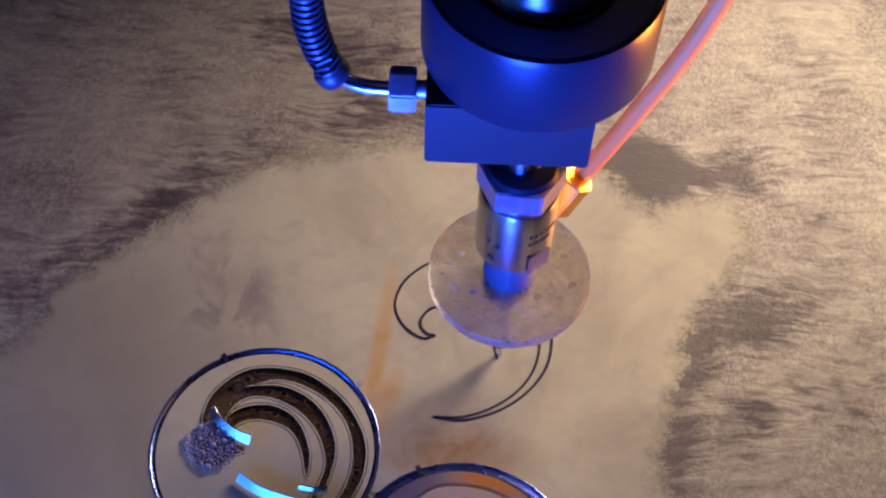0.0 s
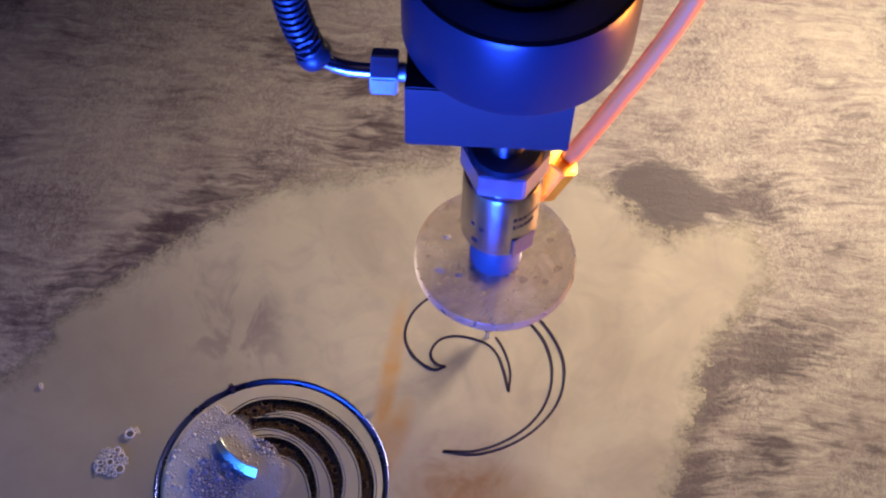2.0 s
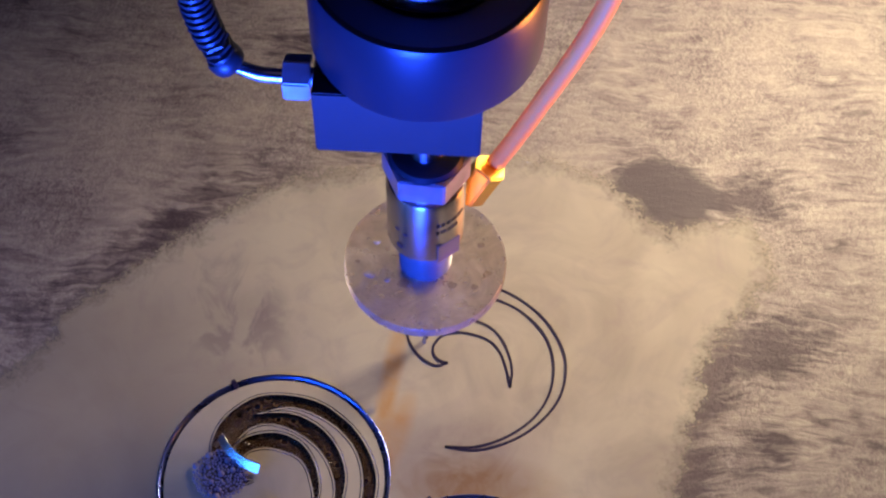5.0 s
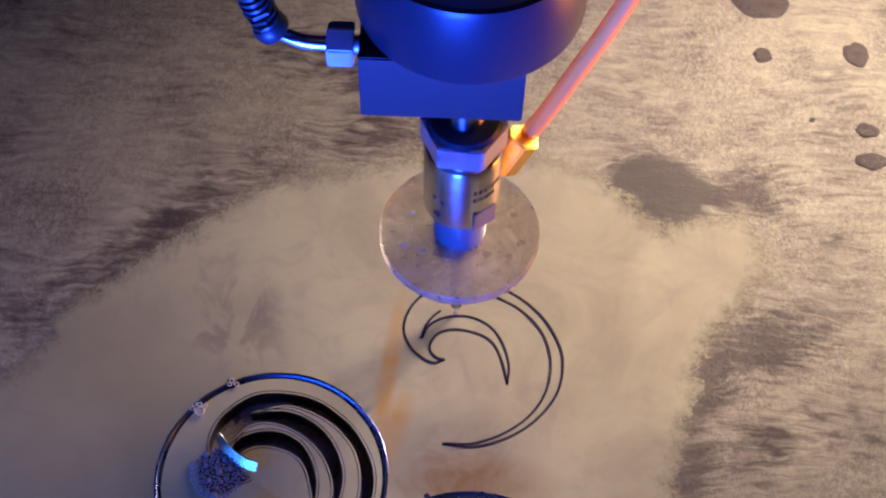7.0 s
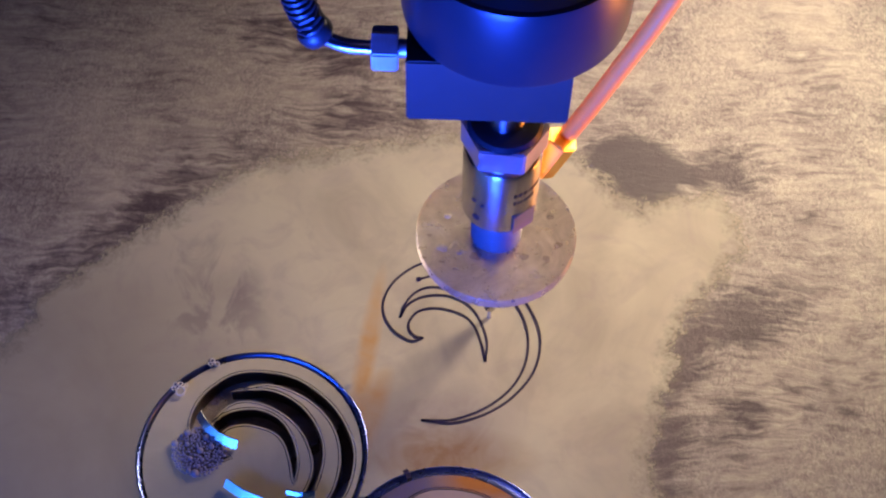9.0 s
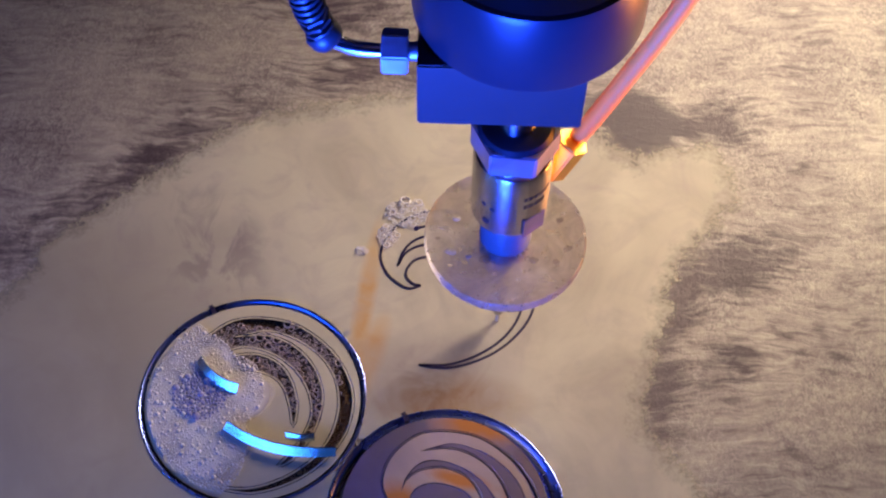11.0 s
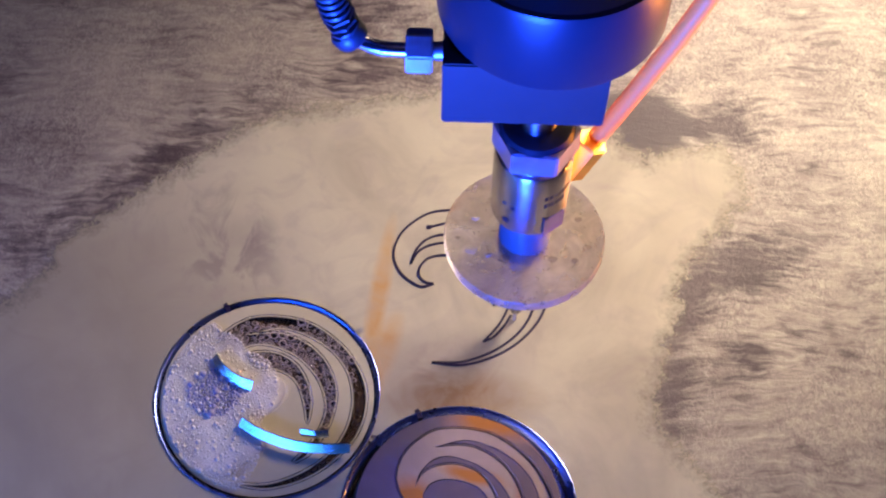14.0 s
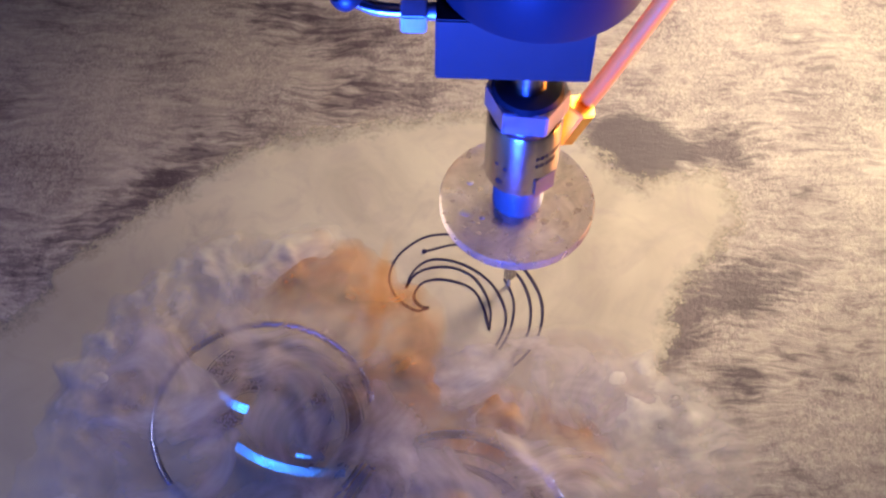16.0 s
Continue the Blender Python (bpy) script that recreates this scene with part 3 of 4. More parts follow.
# added strips for the cyan reflections, placed and tilted for the camera's view
def slivers():
    reflection_strip([(-2.225, -0.90, 0.02), (-2.15, -1.01, 0.02), (-2.05, -1.10, 0.02), (-1.95, -1.16, 0.02), (-1.84, -1.195, 0.02)], 0.062, 1.0)
    reflection_strip([(-1.91, -1.56, 0.02), (-1.75, -1.66, 0.02), (-1.55, -1.74, 0.02), (-1.35, -1.785, 0.02), (-1.1, -1.80, 0.02), (-0.90, -1.79, 0.02)], 0.062, 1.0)
    reflection_strip([(-1.36, -1.645, 0.02), (-1.22, -1.665, 0.02), (-1.10, -1.645, 0.02)], 0.05, 1.0)


def bubbles(name, spots, label, seed, count, rmin, rmax, z=0.0, keep=None, fine=1, mat=None, large=0, dome=False):
    """A patch of foam: many small half-sunk bubbles, packed side by side. spots: (x, y, rx, ry) ellipses in units."""
    rng = random.Random(seed)
    bm = bmesh.new()
    taken = []
    m, k = (14, 5) if fine > 1 else (9, 4)
    grid = {}
    tries = 0
    while len(taken) < count and tries < count * 30:
        tries += 1
        x, y, rx, ry = spots[rng.randrange(len(spots))]
        a, q = rng.uniform(0, 2 * math.pi), math.sqrt(rng.random())
        px, py = x + rx * q * math.cos(a), y + ry * q * math.sin(a)
        r = rmin + (rmax - rmin) * rng.random() ** 3
        if len(taken) < large:
            r = rng.uniform(0.045, 0.085)
        if keep and not keep(px, py):
            continue
        cell = (int(px // 0.1), int(py // 0.1))
        close = [t for i in (-1, 0, 1) for j in (-1, 0, 1) for t in grid.get((cell[0] + i, cell[1] + j), ())]
        if any((px - t[0]) ** 2 + (py - t[1]) ** 2 < ((r + t[2]) * 0.93) ** 2 for t in close):
            continue
        taken.append((px, py, r))
        grid.setdefault(cell, []).append((px, py, r))
        if dome:
            # small bubbles packed in foam show as glossy caps
            cap = [bm.verts.new(Vector((px, py, z + 1.05 * r)) * U)]
            rows = [[bm.verts.new(Vector((px + r * w * math.cos(2 * math.pi * a / 7), py + r * w * math.sin(2 * math.pi * a / 7), z + h * r)) * U) for a in range(7)] for w, h in ((0.55, 0.9), (0.9, 0.5), (1.0, 0.0))]
            for a in range(7):
                bm.faces.new((cap[0], rows[0][a], rows[0][(a + 1) % 7])).smooth = True
                for p, q in zip(rows, rows[1:]):
                    bm.faces.new((p[a], q[a], q[(a + 1) % 7], p[(a + 1) % 7])).smooth = True
            continue
        # seen from above a bubble is a bright ring of film with a clear middle
        thin = 0.16 * r + 0.0022
        tilt_x, tilt_y = rng.uniform(-0.25, 0.25), rng.uniform(-0.25, 0.25)
        rows = []
        for a in range(m):
            ca, sa = math.cos(2 * math.pi * a / m), math.sin(2 * math.pi * a / m)
            rows.append([])
            for b in range(k):
                rr, h = r * 0.95 + thin * math.cos(2 * math.pi * b / k), thin * math.sin(2 * math.pi * b / k)
                rows[-1].append(bm.verts.new(Vector((px + rr * ca, py + rr * sa, z + 0.35 * r + h + rr * (ca * tilt_x + sa * tilt_y))) * U))
        for a in range(m):
            p, q = rows[a], rows[(a + 1) % m]
            for b in range(k):
                bm.faces.new((p[b], q[b], q[(b + 1) % k], p[(b + 1) % k])).smooth = True
    ob = part(name, bm, mat or BUBBLE)
    tagged(ob, label, "foam", kind="stuff")
    return ob


def in_emblem(x, y):
    """Whether a place lies in the first disc's cut-out."""
    x, y, hit = x - D1[0], y - D1[1], False
    for (ax, ay), (bx, by) in zip(EMBLEM, EMBLEM[1:] + EMBLEM[:1]):
        if (ay > y) != (by > y) and x < (bx - ax) * (y - ay) / (by - ay) + ax:
            hit = not hit
    return hit


def on_disc(x, y):
    return math.hypot(x - D1[0], y - D1[1]) < 0.95


# ---- the cutting head ----
def turned(n, r, z0, z1, angle=0.0):
    """A prism with n flats whose apothem is r."""
    bm = bmesh.new()
    big = r / math.cos(math.pi / n)
    lo = [bm.verts.new(Vector((big * math.cos(2 * math.pi * (k + 0.5) / n + angle), big * math.sin(2 * math.pi * (k + 0.5) / n + angle), z0)) * U) for k in range(n)]
    hi = [bm.verts.new(v.co + Vector((0, 0, (z1 - z0) * U))) for v in lo]
    bm.faces.new(lo[::-1])
    bm.faces.new(hi)
    for k in range(n):
        bm.faces.new((lo[k], lo[(k + 1) % n], hi[(k + 1) % n], hi[k]))
    bmesh.ops.bevel(bm, geom=bm.edges[:], offset=0.012 * U, segments=2, affect="EDGES")
    return bm


def cutting_head():
    root = new("cutting_head")
    tagged(root, "steel waterjet cutting head with clear splash guard", "cutting head")
    # guard: a thick round sheet with a bore
    guard = part("splash_guard", lathe([(0.2, 1.39), (0.66, 1.385), (0.69, 1.40), (0.695, 1.42), (0.695, 1.49), (0.685, 1.505), (0.66, 1.508), (0.2, 1.505), (0.2, 1.39)], 96), GUARD, root, "frosted clear plastic splash guard disc")
    rng = random.Random(11)
    for a, q, r, mat in ((160, 0.45, 0.05, DRIP), (200, 0.5, 0.07, DRIP), (215, 0.38, 0.04, DRIP), (20, 0.5, 0.05, BLOTCH), (-12, 0.55, 0.06, BLOTCH), (-30, 0.5, 0.05, BLOTCH), (-100, 0.52, 0.012, BLOTCH),
                         (-112, 0.5, 0.011, BLOTCH), (-80, 0.58, 0.012, DRIP), (185, 0.58, 0.035, BLOTCH), (60, 0.55, 0.05, DRIP), (235, 0.3, 0.07, BLOTCH), (-45, 0.34, 0.06, BLOTCH)):
        bm = bmesh.new()
        n, r = 18, r * 0.75
        x, y = q * math.cos(radians(a)), q * math.sin(radians(a))
        rim = [(x + r * (1 + 0.5 * noise.noise(Vector((math.cos(b), math.sin(b), a)))) * math.cos(b), y + 0.8 * r * (1 + 0.5 * noise.noise(Vector((math.cos(b), math.sin(b), a)))) * math.sin(b)) for b in [2 * math.pi * k / n for k in range(n)]]
        low = [bm.verts.new(Vector((*p, 1.506)) * U) for p in rim]
        top = bm.verts.new(Vector((x, y, 1.516)) * U)
        for k in range(n):
            bm.faces.new((low[k], low[(k + 1) % n], top)).smooth = True
        part("water_mark", bm, mat, guard)
    prof = [(0.0, 1.30), (0.19, 1.30)]
    z = 1.32
    while z < 1.97:
        prof += [(0.222, z), (0.168, z + 0.033)]
        z += 0.066
    part("threaded_nut", lathe([*prof, (0.19, 2.0), (0, 2.0)], 48), THREAD, root, "bright threaded steel end")
    part("focusing_tube", lathe([(0, 0.14), (0.02, 0.14), (0.055, 0.2), (0.06, 1.31), (0, 1.31)], 24), STEEL, root)
    part("jet", lathe([(0, 0.012), (0.022, 0.012), (0.014, 0.15), (0, 0.15)], 12), JET, root, "thin jet of water")
    ring = part("collar", lathe([(0.19, 1.965), (0.285, 1.965), (0.312, 1.99), (0.316, 2.02), (0.316, 2.70), (0.30, 2.745), (0.27, 2.76), (0.27, 2.80), (0, 2.80)], 72), STEEL, root, "brushed steel collar with worn engraving")
    # black discs painted for the shade inside the collar's holes
    for a, z, r in ((-128, 2.12, 0.034), (-118, 2.32, 0.022), (-133, 2.34, 0.02)):
        bm = bmesh.new()
        bmesh.ops.create_cone(bm, cap_ends=True, segments=20, radius1=r * U, radius2=r * U, depth=0.01 * U)
        ob = part("pin_hole", bm, BLACK, ring)
        ca, sa = math.cos(radians(a)), math.sin(radians(a))
        ob.matrix_basis = Matrix.Translation(Vector((0.315 * ca, 0.315 * sa, z)) * U) @ Vector((ca, sa, 0)).to_track_quat("Z", "Y").to_matrix().to_4x4()
    # worn engraving, two rows of marks
    rng = random.Random(5)
    for row, z in enumerate((2.47, 2.37)):
        a = -72.0
        while a < -22 - row * 12:
            w = rng.uniform(2.5, 6.5)
            bm = bmesh.new()
            v = [bm.verts.new((0.3175 * U * math.cos(radians(q)), 0.3175 * U * math.sin(radians(q)), (z + h) * U)) for q, h in ((a, 0), (a + w, 0.0), (a + w, 0.05), (a, 0.05))]
            f = bm.faces.new(v)
            bmesh.ops.solidify(bm, geom=[f], thickness=0.004 * U)
            part("engraving", bm, BLACK, ring)
            a += w + rng.uniform(1.2, 3.0)
    # wrench flat low on the collar
    fl = part("wrench_flat", box(-0.11, 0.11, -0.006, 0.006, -0.12, 0.12, 0.004), STEEL_SOFT, ring)
    fl.matrix_basis = Matrix.Translation(Vector((0.197, -0.246, 2.09)) * U) @ pose(0, 0, 0, 0, 0, 39)
    part("hex_nut", turned(6, 0.302, 2.81, 3.065, radians(26)), STEEL_SOFT, root, "steel hexagon nut")
    # the nut's top borrows the dark sleeve colour to paint in its shade
    part("hex_collar", lathe([(0, 3.06), (0.30, 3.06), (0.27, 3.10), (0.2, 3.12), (0, 3.12)], 48), SLEEVE, root)
    part("stem", lathe([(0, 3.1), (0.15, 3.1), (0.15, 3.85), (0, 3.85)], 40), STEEL, root)
    part("mounting_block", box(-0.735, 0.395, -0.58, 0.55, 3.83, 4.455, 0.012), BLOCK, root, "grey metal mounting block")
    part("sleeve", lathe([(0, 4.46), (0.74, 4.46), (0.785, 4.48), (0.79, 4.50), (0.79, 5.10), (0.775, 5.15), (0.74, 5.16), (0.74, 5.13)], 96), SLEEVE, root, "dark blue-grey machined sleeve")
    part("shoulder", lathe([(0.74, 5.13), (0.735, 5.15), (0.5, 5.16), (0.5, 5.2)], 96), BLACK, root, "matt black shoulder ring")
    part("barrel", lathe([(0.49, 5.14), (0.49, 5.17), (0.47, 5.2), (0.45, 5.22), (0.45, 9.5), (0.40, 9.55), (0, 9.55)], 72), STEEL, root, "bright steel barrel")
    part("carriage", box(-1.6, 1.6, 0.9, 2.6, 8.6, 13.0, 0.05), SLEEVE, root, "dark carriage that carries the head")
    part("bracket", box(-0.7, 0.7, 0.3, 0.95, 8.8, 9.5, 0.03), SLEEVE, root)
    # fitting and air line on the side
    fit = part("fitting_nut", turned(6, 0.145, -0.095, 0.095, radians(30)), NUT, root, "steel hexagon fitting")
    fit.matrix_basis = Matrix.Translation(Vector((-0.905, -0.06, 3.98)) * U) @ pose(0, 0, 0, 0, 90, 0)
    stub = part("fitting_stub", lathe([(0, -0.16), (0.07, -0.16), (0.085, -0.12), (0.085, -0.09), (0.07, -0.07), (0.07, 0.08), (0, 0.08)], 24), STEEL_SOFT, root)
    stub.matrix_basis = Matrix.Translation(Vector((-0.76, -0.06, 3.98)) * U) @ pose(0, 0, 0, 0, 90, 0)
    line = [(-0.98, -0.06, 3.975), (-1.157, -0.055, 3.984), (-1.294, -0.05, 4.035), (-1.389, -0.05, 4.117), (-1.458, -0.05, 4.31), (-1.513, -0.05, 4.565), (-1.534, -0.05, 4.837), (-1.52, -0.05, 5.2), (-1.40, 0.1, 6.0), (-1.2, 0.5, 7.5), (-1.1, 1.0, 9.0)]
    part("steel_line", pipe(line[:5], 0.055), STEEL, root, "bent steel tube")
    part("air_hose", pipe(line[3:], 0.075), RUBBER, root, "dark hose inside a coil")
    part("coil_guard", coil(line[3:], 0.1, 0.062, 1.9), RUBBER, root, "black coil bend guard")
    end = part("coil_end", lathe([(0.06, -0.06), (0.12, -0.06), (0.13, -0.03), (0.13, 0.03), (0.11, 0.06), (0.06, 0.06)], 24), RUBBER, root)
    end.matrix_basis = Matrix.Translation(Vector((-1.40, -0.05, 4.13)) * U) @ Vector((-0.55, 0, 0.83)).to_track_quat("Z", "Y").to_matrix().to_4x4()
    # abrasive feed
    feed = [(0.40, 0.36, 2.08), (0.445, 0.45, 2.117), (0.578, 0.45, 2.408), (0.718, 0.45, 2.764), (0.88, 0.45, 3.208), (1.031, 0.45, 3.623), (1.167, 0.45, 4.042), (1.26, 0.45, 4.403), (1.337, 0.45, 4.795), (1.42, 0.5, 5.6), (1.3, 0.9, 8.9)]
    part("feed_hose", pipe(feed[1:], 0.077, 20), HOSE, root, "clear pinkish plastic feed hose")
    part("abrasive", pipe(feed[1:], 0.042, 10), material("garnet_dust", (0.90, 0.34, 0.03), 0.7), root, "pink garnet grit in the hose")
    d = Vector((0.42, 0.12, 0.9)).normalized()
    br = part("brass_fitting", turned(6, 0.125, -0.19, 0.20, 0.2), BRASS, root, "shiny brass hose fitting")
    br.matrix_basis = Matrix.Translation(Vector((0.425, 0.36, 2.19)) * U) @ d.to_track_quat("Z", "Y").to_matrix().to_4x4()
    el = part("brass_elbow", pipe([(0.15, 0.15, 2.25), (0.28, 0.27, 2.12), (0.38, 0.34, 2.06), (0.425, 0.36, 2.15)], 0.045), STEEL_SOFT, root)
    return root


def coil(points, r, pitch, length):
    c = spline(points, 24)
    pts, gone = [], 0.0
    for i in range(len(c) - 1):
        d = c[i + 1] - c[i]
        n = max(1, int(d.length / pitch * 12))
        for k in range(n):
            up = d.normalized().cross(Vector((0, 1, 0))).normalized()
            a = gone / pitch * 2 * math.pi
            pts.append(c[i] + d * (k / n) + (Vector((0, 1, 0)) * math.cos(a) + up * math.sin(a)) * r)
            gone += d.length / n
        if gone > length:
            break
    return pipe(pts, 0.021, 6, 1)


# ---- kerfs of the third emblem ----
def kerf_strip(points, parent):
    # a raised dark strip stands in for the groove's shade
    return part("kerf", ribbon(points, 0.023, -0.03, 0.016), KERF, parent, "raised dark strip for a narrow cut's shade")


def kerfs(parent):
    """Those already cut stand; the later ones come up behind the jet. Returns (piece, time) pairs."""
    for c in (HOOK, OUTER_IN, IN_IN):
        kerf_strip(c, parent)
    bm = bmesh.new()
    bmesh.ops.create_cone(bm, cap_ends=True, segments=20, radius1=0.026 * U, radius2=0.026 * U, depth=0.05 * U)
    hole = part("pierce_disc", bm, KERF, parent, "small dark disc for a pierce hole's shade")
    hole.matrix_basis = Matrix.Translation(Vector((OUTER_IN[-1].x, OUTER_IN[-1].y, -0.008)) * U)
    later = []
    back = IN_OUT[::-1]
    mid = MID_IN[::-1]
    out = MID_OUT[::-1]
    for line, t0, t1, count, upto in ((back, 0.0, 4.8, 14, 1.0), (mid, 5.4, 12.4, 22, 1.0), (out, 12.5, 16.0, 12, 0.62)):
        n = int((len(line) - 1) * upto)
        for k in range(count):
            a, b = round(k * n / count), round((k + 1) * n / count)
            later.append((kerf_strip(line[a:b + 1], parent), t0 + (t1 - t0) * (k + 0.8) / count))
    return later


setting()
SHEET = plate()
water_film()
first_disc()
second_disc()
gap_water(*D1, 1.003, 117)
gap_water(*D2, 1.02, 112)
slivers()
CUTTER = cutting_head()
LATER = kerfs(SHEET)
def veil(foam, x, y, rx, ry, seed, mat=SKIN):
    """A sheet between the bubbles of a foam patch, a soapy skin by default."""
    bm = bmesh.new()
    lay = bm.verts.layers.float.new("depth")
    grid, n, rows = [], 64, 12
    for i in range(1, rows + 1):
        q = i / rows
        grid.append([])
        for k in range(n):
            a = 2 * math.pi * k / n
            c = Vector((math.cos(a), math.sin(a), 0))
            w = q * (1 + 0.3 * noise.noise(c * 2 + Vector((seed, 0, 0))))
            px, py = x + rx * w * c.x - D1[0], y + ry * w * c.y - D1[1]
            d = math.hypot(px, py)
            if d > 0.96:
                px, py = px * 0.96 / d, py * 0.96 / d
            grid[-1].append(bm.verts.new(Vector((D1[0] + px, D1[1] + py, 0.012 + 0.004 * noise.noise(c * q * 8))) * U))
            grid[-1][-1][lay] = min(1.0, (1 - q) / 0.15)
    for a, b in zip(grid, grid[1:]):
        for k in range(n):
            bm.faces.new((a[k], b[k], b[(k + 1) % n], a[(k + 1) % n])).smooth = True
    bm.faces.new(grid[0])
    part("foam_skin", bm, mat, foam)


def wet_spot(rx, ry, seed):
    """A flat dark drop with an uneven rim."""
    bm = bmesh.new()
    n = 40
    mid = bm.verts.new((0, 0, 0.009 * U))
    rings = []
    for q, z in ((0.6, 0.009), (0.93, 0.008), (1.0, 0.0)):
        rings.append([])
        for k in range(n):
            a = 2 * math.pi * k / n
            w = q * (1 + 0.28 * noise.noise(Vector((math.cos(a) * 1.3, math.sin(a) * 1.3, seed))))
            rings[-1].append(bm.verts.new(Vector((rx * w * math.cos(a), ry * w * math.sin(a), z)) * U))
    for k in range(n):
        bm.faces.new((mid, rings[0][k], rings[0][(k + 1) % n])).smooth = True
        for a, b in zip(rings, rings[1:]):
            bm.faces.new((a[k], b[k], b[(k + 1) % n], a[(k + 1) % n])).smooth = True
    ob = part("water_drop", bm, SPOT)
    tagged(ob, "flat dark drop of water creeping over the sheet", "water drop", "drops on the sheet")
    return ob


SLOT_FOAM = bubbles("slot_foam", [(D1[0], D1[1], 0.98, 0.98)], "fine foam in the emblem's slots, darkened for their shade", 3, 760, 0.013, 0.046, -0.045, in_emblem, 2, DARK_BUBBLE)
PALE_FOAM = bubbles("slot_foam", [(D1[0] - 0.2, D1[1] + 0.35, 0.55, 0.42), (D1[0] - 0.35, D1[1] + 0.15, 0.35, 0.4), (D1[0] + 0.3, D1[1] + 0.2, 0.5, 0.6)], "pale foam bubbles filling the emblem's slots", 9, 300, 0.013, 0.044, -0.02, in_emblem, 1, PALE_BUBBLE)
LEFT_FOAM = bubbles("foam_patch", [(-2.25, -1.25, 0.45, 0.65), (-2.05, -1.75, 0.35, 0.5), (-2.0, -1.2, 0.4, 0.4), (-2.35, -1.0, 0.3, 0.5)], "white foam of small bubbles on the disc", 4, 5200, 0.008, 0.026, 0.008, on_disc, dome=True)
veil(LEFT_FOAM, -2.18, -1.38, 0.62, 0.72, 4.0)
BULB_FOAM = bubbles("foam_patch", [(-2.18, -1.25, 0.24, 0.24)], "clump of bubbles at the hook, tinted blue for blue light", 5, 300, 0.012, 0.045, 0.014, on_disc, 2, BULB, dome=True)
# not skin but a dark sheet for the shade below these bubbles
veil(BULB_FOAM, -2.16, -1.24, 0.22, 0.23, 2.0, BACKING)
SIDE_FOAM = bubbles("foam_clump", [(-3.15, -1.14, 0.14, 0.13), (-3.0, -0.83, 0.05, 0.04), (-3.92, -0.43, 0.02, 0.02)], "small clump of bubbles adrift on the water", 6, 60, 0.014, 0.05, 0.02, None, 2)
KERF_FOAM = bubbles("foam_clump", [(-0.36, 0.80, 0.2, 0.16), (-0.54, 0.53, 0.1, 0.12), (-0.79, 0.35, 0.06, 0.04)], "small clump of bubbles beside the cut", 7, 110, 0.012, 0.05, 0.02, None, 2)
DRIFT_FOAM = bubbles("foam_clump", [(0, 0, 0.1, 0.09)], "few clear bubbles adrift near the head", 8, 7, 0.03, 0.06, 0.03, None, 2)
RING_FOAM = bubbles("foam_clump", [(-2.44, -0.62, 0.07, 0.05), (-2.16, -0.36, 0.05, 0.03)], "few clear bubbles caught at the disc's rim", 12, 16, 0.02, 0.05, 0.02, None, 2)
SPOTS = [(wet_spot(rx, ry, i * 3.1), x, y, vx, vy) for i, (x, y, rx, ry, vx, vy) in enumerate((
    (2.92, 4.37, 0.34, 0.27, 0.5, 0.56), (4.10, 3.74, 0.15, 0.17, 0.06, 0.36), (2.86, 3.33, 0.11, 0.10, 0.5, 1.05),
    (3.80, 2.58, 0.12, 0.10, 0.65, 0.6), (3.78, 2.18, 0.16, 0.12, 0.7, 0.6), (3.46, 2.74, 0.03, 0.03, 0.2, 0.5)))]


def splash(rx, ry, tall, seed, mat, label):
    """Water thrown up out of a hole: a low lumpy dome with a frothy, torn rim."""
    bm = bmesh.new()
    n, rows = 120, 26
    lay = bm.verts.layers.float.new("depth")
    grid = []
    for i in range(rows + 1):
        q = i / rows
        grid.append([])
        for k in range(n):
            a = 2 * math.pi * k / n
            c = Vector((math.cos(a), math.sin(a), 0))
            r = q * (1 + 0.20 * noise.noise(c * 1.7 + Vector((seed, 0, 0))) + 0.07 * noise.noise(c * 7 + Vector((0, seed, 0))) * q)
            z = tall * (1 - q ** 2.6) + 0.22 * tall * noise.noise(c * q * 6 + Vector((seed, seed, 0))) * q + 0.07 * tall * noise.noise(c * q * 11 + Vector((seed, 0, 5)))
            z += 0.3 * tall * math.exp(-((q - 0.88) / 0.09) ** 2) * (0.5 + noise.noise(c * 5 + Vector((0, 0, seed))))
            grid[-1].append(bm.verts.new(Vector((rx * r * c.x, ry * r * c.y, z)) * U))
            grid[-1][-1][lay] = min(1.0, (1 - q) / 0.3) ** 1.3
    for a, b in zip(grid[1:], grid[2:]):
        for k in range(n):
            bm.faces.new((a[k], b[k], b[(k + 1) % n], a[(k + 1) % n])).smooth = True
    bm.faces.new(grid[1])
    for v in grid[0]:
        bm.verts.remove(v)
    bmesh.ops.recalc_face_normals(bm, faces=bm.faces)
    ob = part("water_splash", bm, mat)
    tagged(ob, label, "splash", "splashes")
    return ob


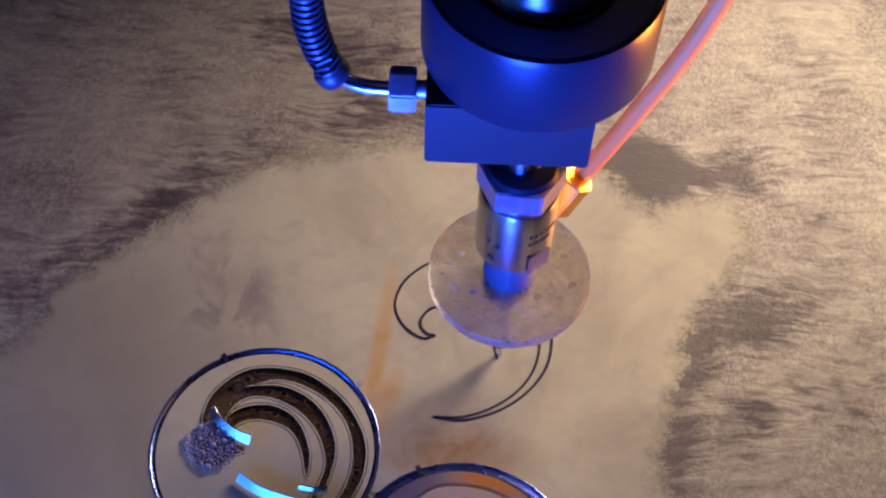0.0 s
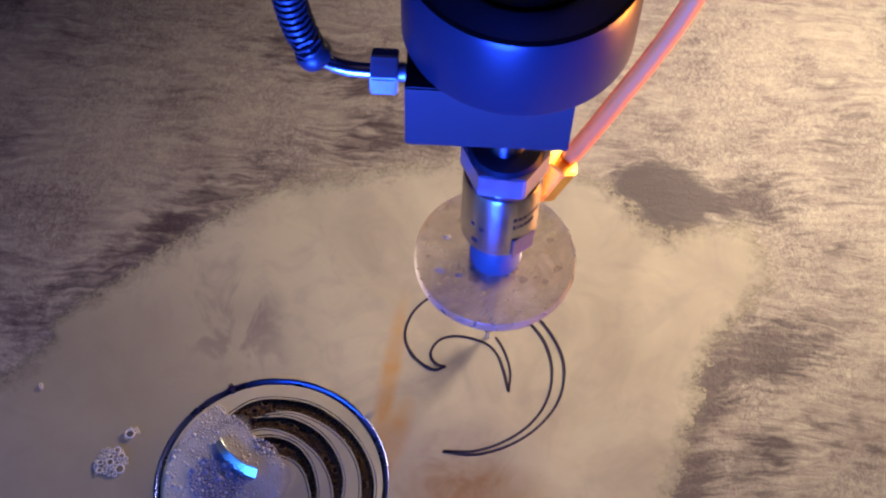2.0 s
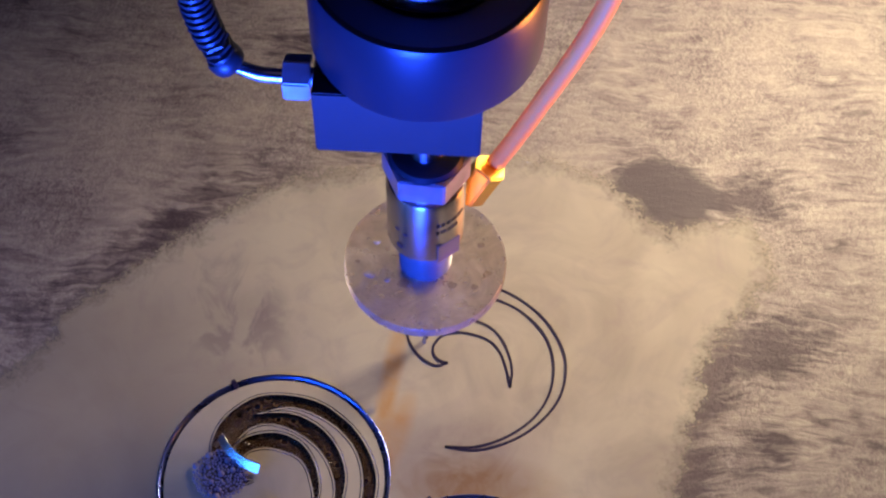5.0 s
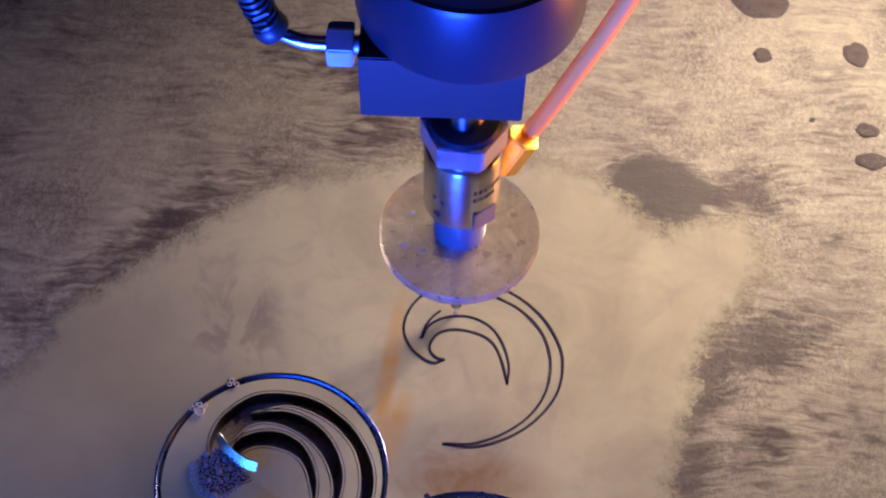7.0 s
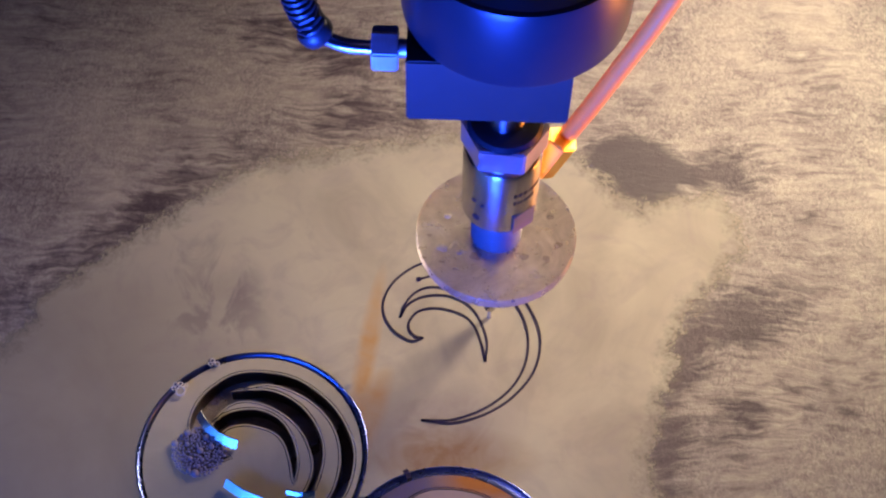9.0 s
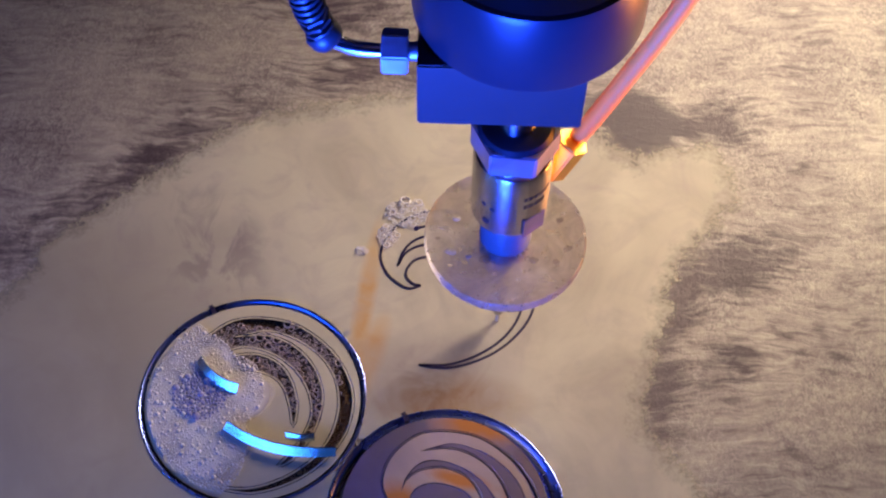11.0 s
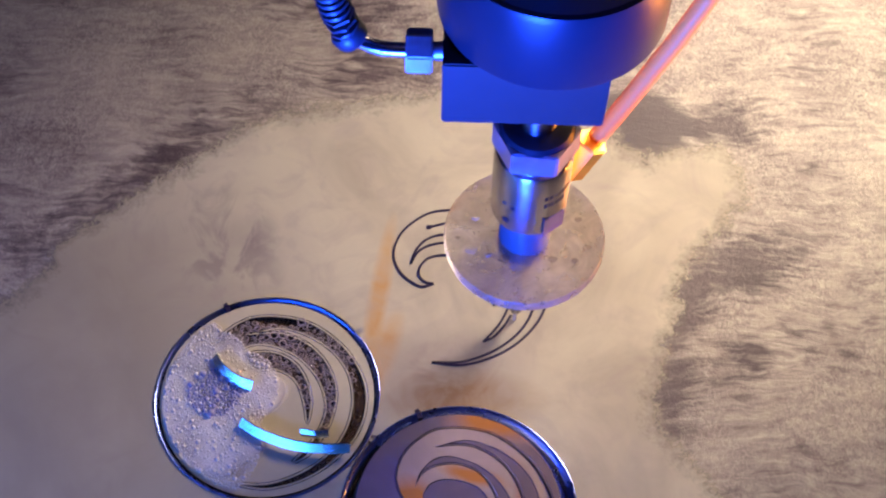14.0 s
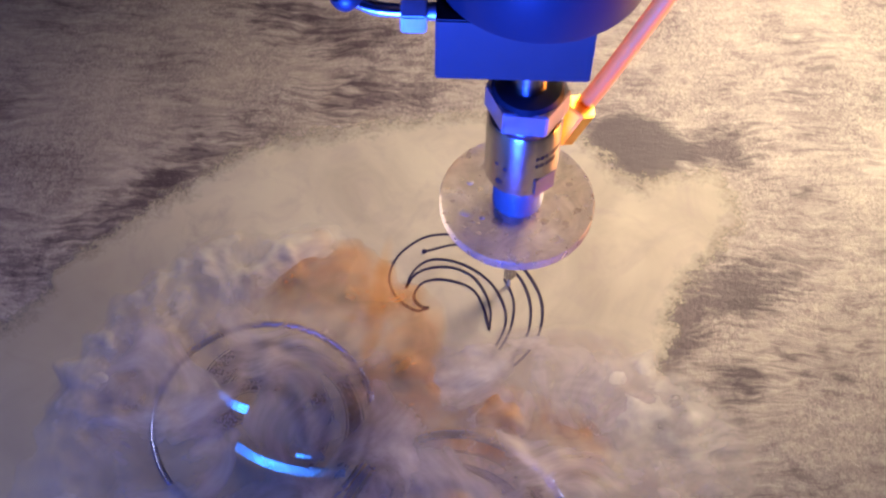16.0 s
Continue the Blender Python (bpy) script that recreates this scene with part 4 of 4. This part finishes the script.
def froth_front(points, half, tall, seed, mat, label):
    """The lumpy front of a surge of water: a low ridge along a line, frothy on its crest, thin at both feet."""
    c = spline([(*p, 0) for p in points], 26)
    bm = bmesh.new()
    lay = bm.verts.layers.float.new("depth")
    rows, m = [], 22
    for i, p in enumerate(c):
        d = (c[min(i + 1, len(c) - 1)] - c[max(i - 1, 0)]).normalized()
        s = Vector((-d.y, d.x, 0))
        ends = min(1.0, 5 * i / len(c), 5 * (len(c) - 1 - i) / len(c))
        wide = half * (1 + 0.5 * noise.noise(Vector((i * 0.045, seed, 0))) + 0.25 * noise.noise(Vector((i * 0.16, seed, 3))))
        rows.append([])
        for k in range(m + 1):
            q = 2 * k / m - 1
            at = p + s * wide * q
            lumps = 0.6 * noise.noise(at * 2.2 + Vector((seed, 0, 0))) + 0.32 * noise.noise(at * 6.0) + 0.10 * noise.noise(at * 15.0)
            crest = math.cos(q * math.pi / 2) ** 0.7 if abs(q) < 1 else 0.0
            rows[-1].append(bm.verts.new(Vector((at.x, at.y, tall * crest * ends * (0.75 + lumps))) * U))
            rows[-1][-1][lay] = min(1.0, 1.6 * crest * ends) * (0.75 + 0.5 * lumps)
    for a, b in zip(rows, rows[1:]):
        for k in range(m):
            bm.faces.new((a[k], a[k + 1], b[k + 1], b[k])).smooth = True
    bmesh.ops.recalc_face_normals(bm, faces=bm.faces)
    ob = part("water_splash", bm, mat)
    tagged(ob, label, "splash", "splashes")
    return ob


SPLASHES = [
    (splash(1.85, 1.75, 0.16, 2.0, SPRAY, "milky water welling up over the first disc"), -1.75, -1.35),
    (splash(1.30, 0.75, 0.06, 7.0, SPRAY, "thin milky water running over the cut lines"), 0.85, -0.85),
    (splash(1.85, 1.35, 0.16, 5.0, SPRAY, "milky water welling up over the second disc"), 0.85, -2.35),
    (froth_front([(-1.9, 0.45), (-1.3, 0.22), (-0.78, -0.2), (-0.50, -0.85), (-0.45, -1.6)], 0.62, 0.09, 9.0, RUST, "rusty brown swirl in the welling water"), 0, 0),
    (froth_front([(-3.5, -2.7), (-3.38, -1.5), (-3.18, -0.85), (-2.75, -0.2), (-2.15, 0.30), (-1.5, 0.50), (-0.9, 0.35)], 0.48, 0.09, 3.0, FROTH, "white frothy front of the surging water"), 0, 0),
    (froth_front([(0.1, -1.2), (0.5, -1.25), (0.95, -1.45), (1.35, -1.9)], 0.45, 0.08, 6.0, RUST, "rusty water spilling from the second hole"), 0, 0),
    (froth_front([(1.1, -0.6), (1.7, -1.0), (2.15, -1.4), (2.4, -2.2)], 0.6, 0.05, 8.0, FROTH, "thin froth running off over the sheet"), 0, 0),
]


def motions():
    walk(CUTTER, [(t, pose(x * U, y * U, 0)) for t, x, y in HEAD])
    for piece, t in LATER:
        low, high = pose(0, 0, -0.04 * U), pose(0, 0, 0)
        walk(piece, [(0, low), (max(t - 0.1, 0.01), low), (min(t + 0.1, 15.99), high), (16, high)])

    for ob, depth, rows in (
        (LEFT_FOAM, 0.90, ((0, 0), (0.6, 0), (0.9, 1), (4.05, 1), (4.8, 0), (10.0, 0), (10.7, 1), (15.3, 1), (15.8, 0), (16, 0))),
        (SLOT_FOAM, 0.8, ((0, 1), (6.3, 1), (7.0, 0), (9.6, 0), (10.6, 1), (16, 1))),
        (PALE_FOAM, 0.8, ((0, 0), (9.9, 0), (10.7, 1), (16, 1))),
        (BULB_FOAM, 0.12, ((0, 1), (16, 1))),
        (SIDE_FOAM, 0.15, ((0, 0), (0.55, 0), (0.8, 1), (2.4, 1), (3.2, 0), (16, 0))),
        (RING_FOAM, 0.15, ((0, 0), (5.6, 0), (6.2, 1), (9.2, 1), (10.0, 0), (16, 0))),
        (KERF_FOAM, 0.15, ((0, 0), (9.8, 0), (10.6, 1), (11.5, 1), (12.1, 0), (16, 0))),
    ):
        walk(ob, [(t, pose(0, 0, (h - 1) * depth * U)) for t, h in rows])
    walk(DRIFT_FOAM, [(t, pose(x * U, y * U, z * U)) for t, x, y, z in ((0, 1.2, 0.35, -0.2), (11.4, 1.2, 0.3, -0.2), (11.7, 1.27, 0.22, 0), (12.0, 1.31, 0.17, 0), (12.5, 1.36, 0.05, 0), (13.0, 1.40, -0.05, -0.2), (16, 1.4, -0.05, -0.2))])
    for ob, x, y, vx, vy in SPOTS:
        walk(ob, [(t, pose((x + vx * (min(max(t, 4.3), 9.5) - 6.5)) * U, (y + vy * (min(max(t, 4.3), 9.5) - 6.5)) * U, z * U)) for t, z in ((0, -0.05), (4.3, -0.05), (5.6, 0), (6.5, 0), (7.5, 0), (8.6, 0), (9.5, -0.05), (16, -0.05))])
    tops = (((0, 0), (15.2, 0), (15.5, 0.35), (15.8, 0.75), (16, 1)), ((0, 0), (0.3, 0), (0.5, 0.85), (0.8, 0), (15.3, 0), (15.7, 0.6), (16, 1)), ((0, 0), (0.3, 0), (0.5, 0.95), (0.75, 0), (15.0, 0), (15.2, 0.45), (15.5, 0.75), (16, 1)), ((0, 0), (15.35, 0), (15.6, 0.5), (16, 1)),
            ((0, 0), (15.2, 0), (15.5, 0.8), (16, 1)), ((0, 0), (0.3, 0), (0.5, 0.85), (0.9, 0.6), (1.3, 0), (15.0, 0), (15.3, 0.7), (16, 1)), ((0, 0), (15.3, 0), (15.6, 0.6), (16, 1)))
    for (ob, x, y), rows in list(zip(SPLASHES, tops))[4:5]:
        # the front runs outwards as it rises
        walk(ob, [(t, pose((0.65 if t < 15.5 else 1.3 * (16 - t)) * U, (-0.42 if t < 15.5 else -0.84 * (16 - t)) * U, (h - 1) * 0.32 * U)) for t, h in rows])
    for (ob, x, y), rows in [pair for k, pair in enumerate(zip(SPLASHES, tops)) if k != 4]:
        walk(ob, [(t, pose(x * U, y * U, (h - 1) * 0.32 * U)) for t, h in rows])


motions()
